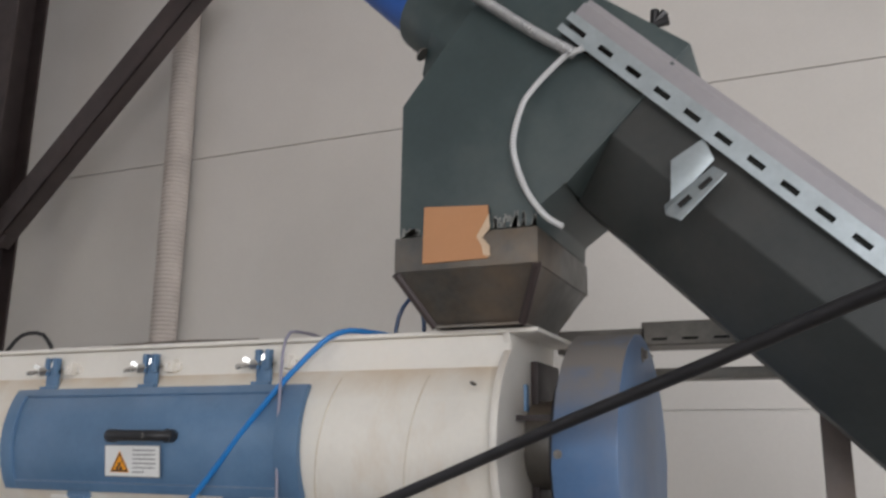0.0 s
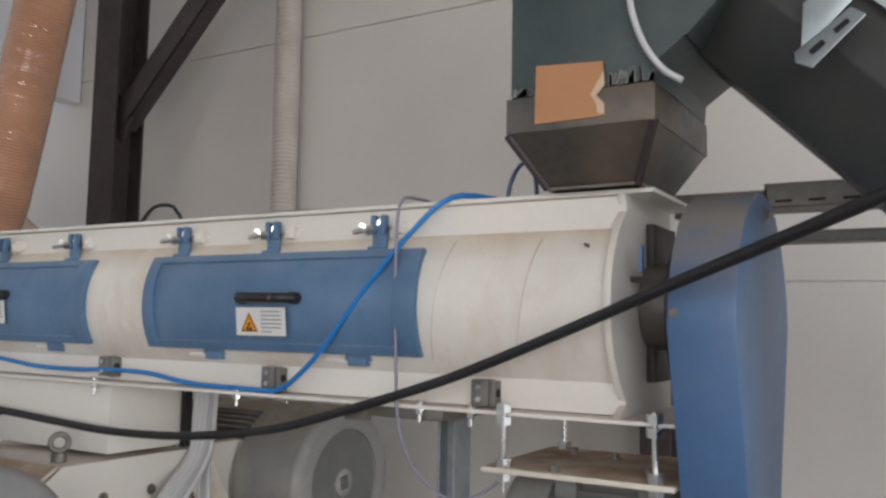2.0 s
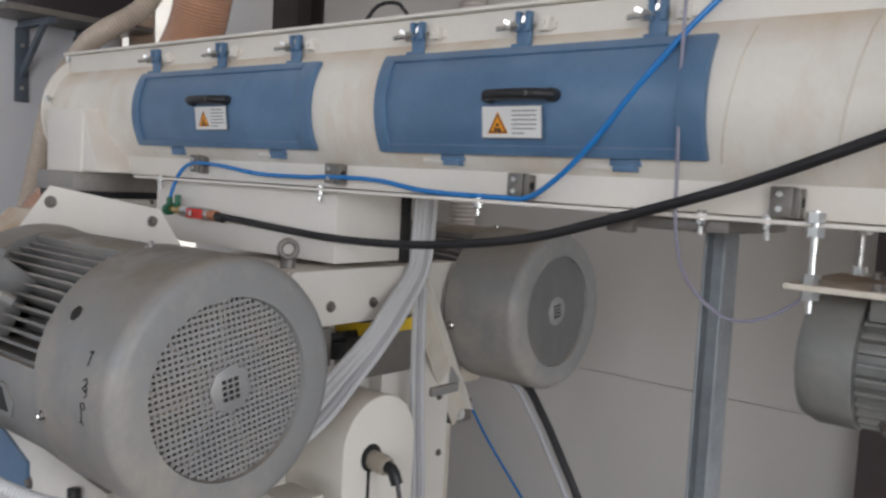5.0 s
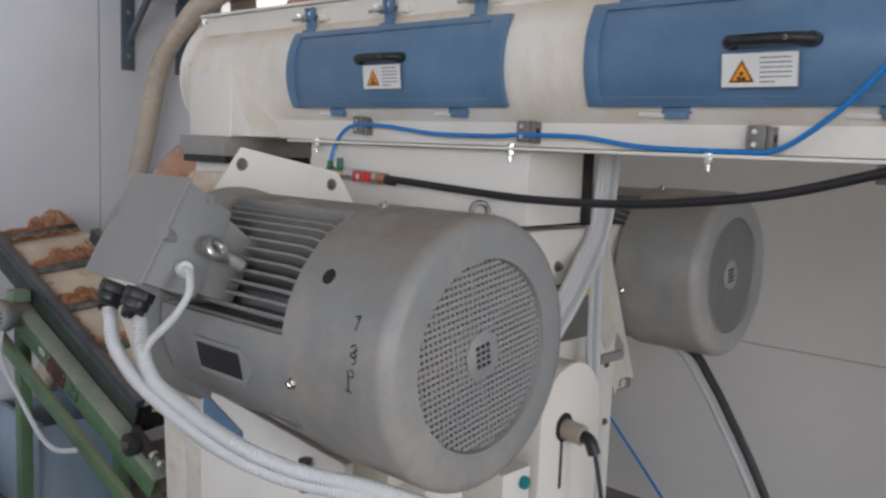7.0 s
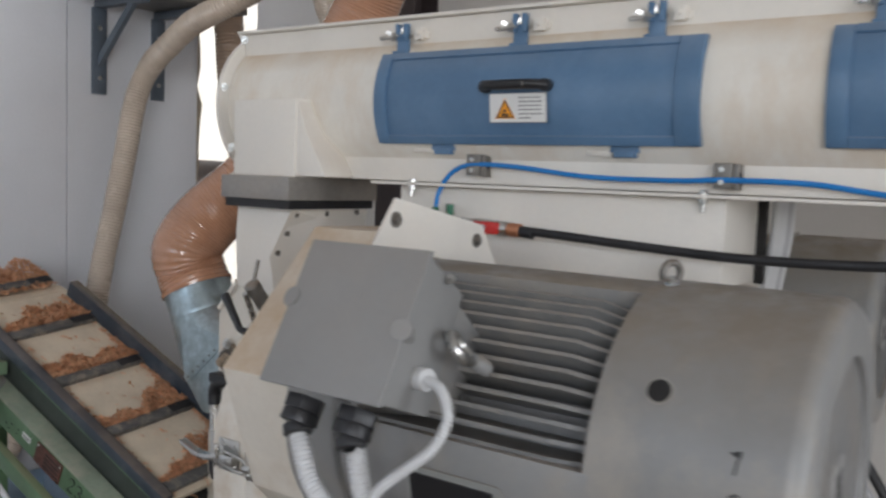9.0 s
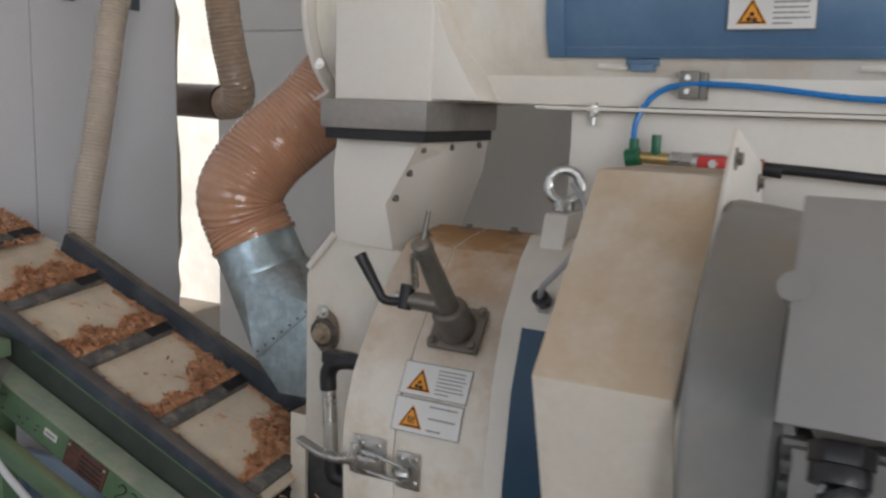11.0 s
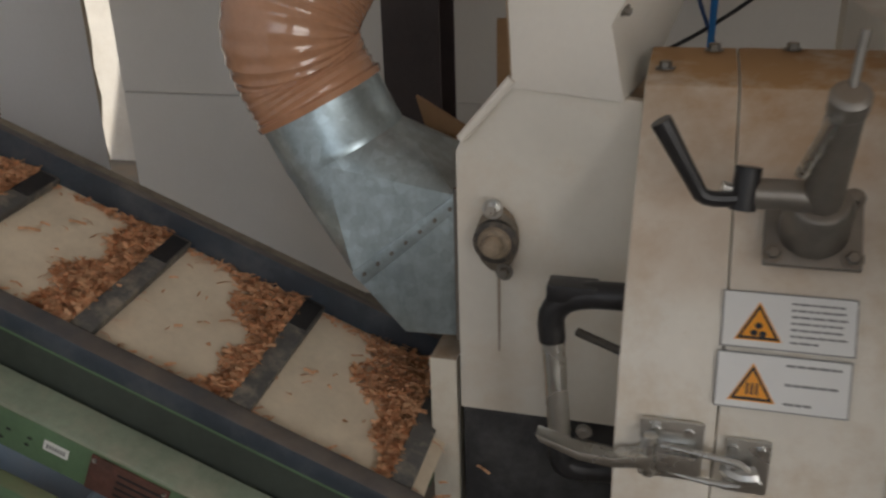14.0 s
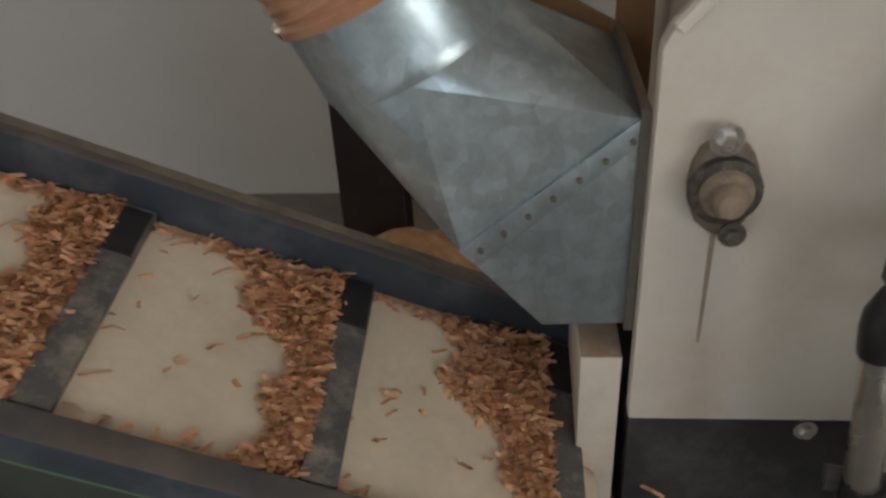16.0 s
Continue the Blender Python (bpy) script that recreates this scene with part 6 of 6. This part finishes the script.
hv = [(-2.585, 3.56, 1.2), (-2.585, 3.56, 2.2), (-2.59, 3.56, 3.2), (-2.605, 3.56, 4.0), (-2.62, 3.56, 5.15)]
solo("riser_hose", spiral_hose(hv, 0.062, 0.02, 0.006, 24), mat("pale_spiral_hose", (0.52, 0.47, 0.43), 0.35, coat=0.2), "pale ribbed riser hose against the back wall", "hose")

# ---- wall shelf brackets ----
SHELFSTEEL = mat("blue_grey_steel", (0.12, 0.15, 0.19), 0.5, vary=0.15, stain=0.2, stain_colour=(0.2, 0.2, 0.2))


def shelf_bracket(y):
    t = thing("shelf_bracket", (-4.3, y, 1.845), "blue-grey steel shelf bracket screwed to the white wall", "bracket", "shelf brackets")
    part("upright", B(-4.298, -4.286, y - 0.032, y + 0.032, 1.845, 2.19), SHELFSTEEL, t, bevel=0.002)
    part("arm", B(-4.298, -3.99, y - 0.02, y + 0.02, 2.19, 2.22), SHELFSTEEL, t, bevel=0.002)
    part("strut", slab([(-4.286, y - 0.01, 1.955), (-4.286, y - 0.01, 2.0), (-4.09, y - 0.01, 2.19), (-4.05, y - 0.01, 2.19)], (0, 1, 0), 0.02), SHELFSTEEL, t)
    for z in (1.91, 2.11):
        part("screw", bolt(bmesh.new(), (-4.286, y, z), (1, 0, 0), 0.006), STEEL, t)


shelf_bracket(2.285)
shelf_bracket(2.567)
sh = thing("wall_shelf", (-4.2, 2.42, 2.22), "grey steel wall shelf on two brackets with dark odds and ends", "shelf")
part("board", B(-4.298, -3.97, 2.08, 2.78, 2.222, 2.25), DULLSTEEL, sh, bevel=0.002)
part("dark_case", B(-4.28, -4.02, 2.2, 2.72, 2.251, 2.55), mat("dark_plum_case", (0.035, 0.025, 0.03), 0.4), sh, "dark case lying on the shelf", bevel=0.02)

# ---- belt conveyor ----
cv_ = thing("belt_conveyor", (-3.5, 1.69, 0), "inclined belt conveyor with dark side rails and a green frame", "conveyor")
YF, YN = 1.93, 1.63
X0, X1 = -3.88, -2.97
SL, CROSS, YAW = 0.45, 0.105, 0.06


def zc(x, y=1.63):
    """Height of the near rail's top line; the bed rises a little towards its far side."""
    return 0.85 - SL * (x + 3.35) + CROSS * (y - 1.63)


def on_bed(x, y, h=0.0):
    """A point of the conveyor, which runs slightly askew to the machine."""
    return Vector((x, y + YAW * (x + 3.35), zc(x, y))) + cup * h


cdv = Vector((1, YAW, -SL)).normalized()
cup = Vector((SL, 0, 1)).normalized()
RAIL = mat("dark_blue_grey_rail", (0.042, 0.055, 0.072), 0.42, vary=0.25, bump=0.08, stain=0.4, stain_scale=12, stain_colour=(0.13, 0.135, 0.14), dust=0.3)


def inclined(y0, y1, h0, h1, x0=X0, x1=X1):
    """A bar along the conveyor between heights h0 and h1 over its line."""
    bm = bmesh.new()
    return skin(bm, [[bm.verts.new(on_bed(x, y, h)) for y, h in ((y0, h0), (y1, h0), (y1, h1), (y0, h1))] for x in (x0, x1)])


BH = -0.022
part("far_rail", inclined(YF, YF + 0.016, -0.08, 0.030), RAIL, cv_, "dark side rail", bevel=0.003)
part("far_rail_lip", inclined(YF + 0.0165, YF + 0.032, 0.018, 0.029), mat("dusty_rail_lip", (0.20, 0.17, 0.13), 0.7, vary=0.3, scale=14, stain=0.5, stain_scale=20, stain_colour=(0.06, 0.055, 0.05)), cv_, "dusty lip of the far rail")
part("near_rail", inclined(YN - 0.034, YN, -0.034, 0.0, -4.03), RAIL, cv_, "dark blue-grey side rail", bevel=0.005)
part("near_skirt", inclined(YN - 0.026, YN - 0.016, -0.118, -0.0345, -4.03), mat("dark_green_skirt", (0.045, 0.055, 0.045), 0.6, vary=0.2), cv_, "dark side skirt")
part("skirt_seam", inclined(YN - 0.0285, YN - 0.0262, -0.042, -0.038, -3.6, -3.0), GREEN, cv_, "thin worn green seam")
part("belt", inclined(YN - 0.002, YF + 0.001, BH - 0.012, BH, X0 - 0.03), BELT, cv_, "cream worn belt")
bm = bmesh.new()
rings = []
for x, dz in ((X0 - 0.03, 0), (X0 - 0.07, 0.010), (X0 - 0.13, 0.014), (X0 - 0.22, 0.008), (X0 - 0.32, -0.012)):
    rings.append([bm.verts.new((x, y + YAW * (x + 3.35), zc(X0 - 0.03, y) + BH + dz - h)) for y, h in ((YN - 0.02, 0), (YF + 0.02, 0), (YF + 0.02, 0.02), (YN - 0.02, 0.02))])
skin(bm, rings)
part("upper_belt", bm, BELT, cv_, "cream upper run of the belt")
# added dark block that paints the shade beneath the belt
part("under_belt_shade", inclined(YN, YF - 0.001, -0.15, -0.06), HOLE_SHADE, cv_)
PALEGREEN = mat("worn_pale_green", (0.27, 0.32, 0.24), 0.6, vary=0.2, stain=0.6, stain_scale=9, stain_colour=(0.40, 0.36, 0.28))
part("beam_web", inclined(YN - 0.092, YN - 0.086, -0.178, -0.1065, -3.70, -2.74), GREEN, cv_, "worn green channel beam", bevel=0.001)
part("beam_flange", inclined(YN - 0.092, YN - 0.034, -0.106, -0.099, -3.70, -2.74), PALEGREEN, cv_, "pale worn beam flange", bevel=0.001)
part("beam_flange", inclined(YN - 0.0855, YN - 0.034, -0.178, -0.172, -3.70, -2.74), GREEN, cv_, bevel=0.001)
part("lower_beam", inclined(YN - 0.15, YN - 0.125, -0.228, -0.178, -3.66, -2.74), GREEN, cv_, "worn green lower beam", bevel=0.004)
part("far_beam", inclined(YF - 0.02, YF + 0.015, -0.26, -0.155, -3.9, -2.95), GREEN, cv_, bevel=0.004)
for x in (-3.68, -2.80):
    o = on_bed(x, YN - 0.07)
    part("leg", B(x - 0.025, x + 0.025, o.y - 0.02, o.y + 0.025, 0, o.z - 0.19), GREEN, cv_, bevel=0.004)
    o = on_bed(x, YF)
    part("leg", B(x - 0.025, x + 0.025, o.y - 0.01, o.y + 0.035, 0, o.z - 0.285), GREEN, cv_, bevel=0.004)
o = on_bed(-3.68, YN - 0.06, -0.06)
part("end_bracket", B(o.x - 0.03, o.x + 0.04, o.y - 0.045, o.y + 0.02, o.z - 0.03, o.z + 0.012), mat("pale_green_paint", (0.20, 0.29, 0.18), 0.55, dust=0.4), cv_, "pale green end bracket", bevel=0.005)


def on_web(x, h):
    return on_bed(x, YN - 0.0925, h)


o = on_web(-3.435, -0.136)
part("tag", slab([o + cdv * a + cup * b for a, b in ((-0.02, -0.009), (0.02, -0.009), (0.02, 0.009), (-0.02, 0.009))], (0, -1, 0), 0.0015), PAPER, cv_, "small white tag")
for k in range(7):
    q = o + cdv * (-0.0135 + 0.0045 * k) + Vector((0, -0.0016, 0))
    part("tag_print", slab([q + cdv * a + cup * b for a, b in ((-0.0014, -0.004), (0.0014, -0.004), (0.0014, 0.004), (-0.0014, 0.004))], (0, -1, 0), 0.0005), INKGREY, cv_)
o = on_web(-3.385, -0.142)
rp = part("rusty_plate", slab([o + cdv * a + cup * b for a, b in ((0.0, -0.033), (0.125, -0.033), (0.125, 0.033), (0.0, 0.033))], (0, -1, 0), 0.004), mat("rusty_plate", (0.12, 0.05, 0.035), 0.7, vary=0.4, scale=25, stain=0.4, stain_colour=(0.04, 0.03, 0.03)), cv_, "rusty brown type plate", bevel=0.001)
for k in range(4):
    part("plate_groove", slab([o + cdv * a + cup * b + Vector((0, -0.0041, 0)) for a, b in ((0.045, 0.017 - 0.013 * k), (0.118, 0.017 - 0.013 * k), (0.118, 0.021 - 0.013 * k), (0.045, 0.021 - 0.013 * k))], (0, -1, 0), 0.0006), HOLE_SHADE, rp, smooth=0)
for a, b in ((0.007, 0.026), (0.118, 0.026), (0.118, -0.026)):
    p = o + cdv * a + cup * b
    part("plate_rivet", C(p + Vector((0, -0.003, 0)), p + Vector((0, -0.0065, 0)), 0.0035, 10), STEEL, rp)
# a painted two-digit number on the beam
o = on_web(-3.225, -0.14) + Vector((0, -0.001, 0))
for dx, pts in ((0.0, ((-0.011, 0.012), (-0.006, 0.021), (0.005, 0.021), (0.010, 0.012), (0.004, 0.0), (-0.012, -0.02), (0.012, -0.02))),
                (0.036, ((-0.011, 0.017), (-0.002, 0.022), (0.008, 0.017), (0.008, 0.006), (-0.002, 0.001), (0.010, -0.006), (0.009, -0.017), (-0.001, -0.022), (-0.012, -0.017)))):
    part("painted_digit", sweep(bmesh.new(), smooth_line([o + cdv * (dx + a) + cup * b for a, b in pts], 0.003), 0.0016, 6), INK, cv_, "dark hand-painted digit")
rnd = random.Random(21)
for k in range(9):
    p = on_web(rnd.uniform(-3.62, -3.44), rnd.uniform(-0.165, -0.115))
    part("paint_chip", slab([p + cdv * (0.0045 * math.cos(a)) + cup * (0.0025 * math.sin(a)) for a in np.linspace(0, 6.28, 7)[:-1]], (0, -1, 0), 0.0005), INK, cv_, smooth=0)
o = on_bed(-2.86, YN - 0.06, -0.07)
tn = part("tensioner", B(-0.07, 0.05, -0.012, 0.012, -0.02, 0.02, Matrix.Translation(o) @ Matrix.Rotation(math.atan(SL), 4, "Y")), BROWN, cv_, "dark greasy belt tensioner", bevel=0.003)
part("tension_screw", C(o + cdv * 0.04, o + cdv * 0.15, 0.008, 12), DULLSTEEL, tn)
for a in (0.055, 0.10):
    part("tension_nut", C(o + cdv * a, o + cdv * (a + 0.014), 0.016, 6), STEEL, tn)
part("bearing_block", C(o + Vector((-0.02, -0.014, 0.0)), o + Vector((-0.02, -0.05, 0.0)), 0.038, 24), RUBBER, tn, "black shaft bearing", bevel=0.004)
part("shaft_end", C(o + Vector((-0.02, -0.05, 0.0)), o + Vector((-0.02, -0.07, 0.0)), 0.013, 16), DULLSTEEL, tn)
part("cream_stop", B(-3.0, -2.957, 1.79, 1.99, 0.55, 0.828), CREAM_DIRTY, cv_, "cream stop plate at the belt's lower end", bevel=0.002)
CLX = [-4.42, -4.18] + [-3.95 + 0.24 * k for k in range(5)]
for x in CLX[2:]:
    part("cleat", inclined(YN + 0.005, YF - 0.004, BH, BH + 0.016, x - 0.034, x), CLEAT, cv_, "grey worn cleat", bevel=0.003)
    part("cleat_pad", inclined(YF - 0.085, YF - 0.012, BH + 0.014, BH + 0.0185, x - 0.032, x - 0.003), RUBBER, cv_, "dark rubber pad")
# shavings gathered above each cleat and along the rails
rnd = random.Random(11)
bm = bmesh.new()


def shaving(x, y, h):
    o = on_bed(x, y, h)
    L, W = rnd.uniform(0.006, 0.018), rnd.uniform(0.0016, 0.0034)
    m = Matrix.Translation(o) @ Euler((rnd.uniform(-0.5, 0.5), SL * 0.9 + rnd.uniform(-0.5, 0.5), rnd.uniform(0, 3.14))).to_matrix().to_4x4()
    top = rnd.uniform(0.0, 0.004)
    vs = [bm.verts.new(m @ Vector(p)) for p in ((-L, -W, 0), (-L, W, 0.001), (0, -W, top), (0, W, top), (L, -W, 0), (L, W, 0.0))]
    bm.faces.new((vs[0], vs[2], vs[3], vs[1]))
    bm.faces.new((vs[2], vs[4], vs[5], vs[3]))


for x in CLX[2:]:
    for k in range(1700):
        y = rnd.uniform(YN + 0.008, YF - 0.003)
        reach = 0.03 + 0.075 * (y - YN) / (YF - YN) + 0.03 * math.sin(19 * y + 7 * x) + 0.015 * math.sin(61 * y + 5 * x)
        u = rnd.random() ** 1.3
        shaving(x - 0.036 - u * max(0.012, reach), y, BH + 0.002 + 0.016 * (1 - u) * rnd.random())
for k in range(420):
    shaving(rnd.uniform(X0, -2.9), YF - 0.008 - abs(rnd.gauss(0, 0.007)), BH + 0.002)
for k in range(120):
    shaving(rnd.uniform(X0, -2.9), YN + 0.008 + abs(rnd.gauss(0, 0.007)), BH + 0.002)
for k in range(110):
    shaving(rnd.uniform(X0, -2.9), rnd.uniform(YN + 0.02, YF - 0.02), BH + 0.002)
for k in range(900):
    x, y = X0 - 0.06 - 0.16 * rnd.random() ** 1.4, rnd.uniform(YN, YF)
    shaving(x, y, zc(X0 - 0.03) + BH + 0.02 - zc(x) + 0.01 * rnd.random())
me = bpy.data.meshes.new("wood_shavings")
bm.to_mesh(me)
bm.free()
me.materials.append(CHIP)
tagged(new("wood_shavings", me), "reddish wood shavings lying against the belt cleats", "wood shavings", kind="stuff")
# fan of the conveyor drive and a blue crate beneath
dr = thing("conveyor_motor", (-3.62, 1.45, 0.79), "small grey conveyor motor with a slotted fan cover", "electric motor")
mc, md = Vector((-3.645, 1.43, 0.868)), Vector((0.5, -0.85, 0.05)).normalized()
part("body", C(mc - md * 0.14, mc - md * 0.045, 0.05, 28), GREYLIGHT, dr)
cw = part("cowl", revolve(bmesh.new(), mc, md, [(-0.05, 0.06), (-0.01, 0.062), (0.004, 0.055), (0.008, 0.044)], 36), GREYLIGHT, dr, "grey ribbed fan cowl", bevel=0.002)
_, mu, mv = frame_of(md)
for k in range(14):
    a = 2 * math.pi * k / 14
    e, f = mu * math.cos(a) + mv * math.sin(a), mv * math.cos(a) - mu * math.sin(a)
    for r0, r1 in ((0.014, 0.025), (0.029, 0.041)):
        part("vent", slab([mc + md * 0.0082 + e * r + f * w for r, w in ((r0, -0.0025), (r1, -0.0042), (r1, 0.0042), (r0, 0.0025))], md, 0.0008), HOLE_SHADE, cw, smooth=0)
solo("white_cable", T([(-3.60, 1.44, 0.82), (-3.54, 1.41, 0.765), (-3.47, 1.40, 0.715), (-3.33, 1.40, 0.63), (-3.20, 1.40, 0.555), (-3.08, 1.40, 0.535), (-2.98, 1.42, 0.555)], 0.0085, 10), WHITEPLASTIC, "white cable hanging from the conveyor motor", "cable")
bx = thing("blue_crate", (-3.97, 1.80, 0), "pale blue plastic crate of shavings under the conveyor", "crate")
CR = mat("pale_blue_plastic", (0.30, 0.39, 0.48), 0.5, stain=0.3, stain_colour=(0.36, 0.33, 0.28))
for y in (1.62, 1.99):
    part("crate_side", B(-4.20, -3.74, y, y + 0.012, 0, 0.385), CR, bx, bevel=0.002)
    part("crate_rim", B(-4.21, -3.73, y - 0.008, y + 0.02, 0.386, 0.402), CR, bx, bevel=0.003)
for x in (-4.20, -3.752):
    part("crate_end", B(x, x + 0.012, 1.6325, 1.9895, 0, 0.385), CR, bx, bevel=0.002)
part("filling", B(-4.187, -3.753, 1.6335, 1.9885, 0.002, 0.22), CHIP, bx)
rnd = random.Random(8)
bm = bmesh.new()
grid = [[bm.verts.new((-3.75 + 0.05 * i, 2.75 + 0.05 * j, max(-0.002, 0.21 * math.exp(-((i - 7.5) / 3.8) ** 2 - ((j - 6.5) / 3.6) ** 2) - 0.018 + 0.012 * rnd.random()))) for j in range(18)] for i in range(17)]
for i in range(16):
    for j in range(17):
        bm.faces.new((grid[i][j], grid[i + 1][j], grid[i + 1][j + 1], grid[i][j + 1]))
solo("sawdust_heap", bm, mat("orange_sawdust", (0.50, 0.28, 0.14), 0.95, vary=0.25, scale=25, bump=0.3), "low heap of orange-brown sawdust on the floor", "sawdust", kind="stuff")
solo("floor_hose", spiral_hose([(-3.90, 1.30, 0.055), (-4.05, 1.42, 0.07), (-4.18, 1.54, 0.12), (-4.235, 1.75, 0.3), (-4.24, 1.95, 0.6)], 0.05, 0.015, 0.005, 20), HOSE_BEIGE, "beige ribbed hose under the conveyor", "hose")
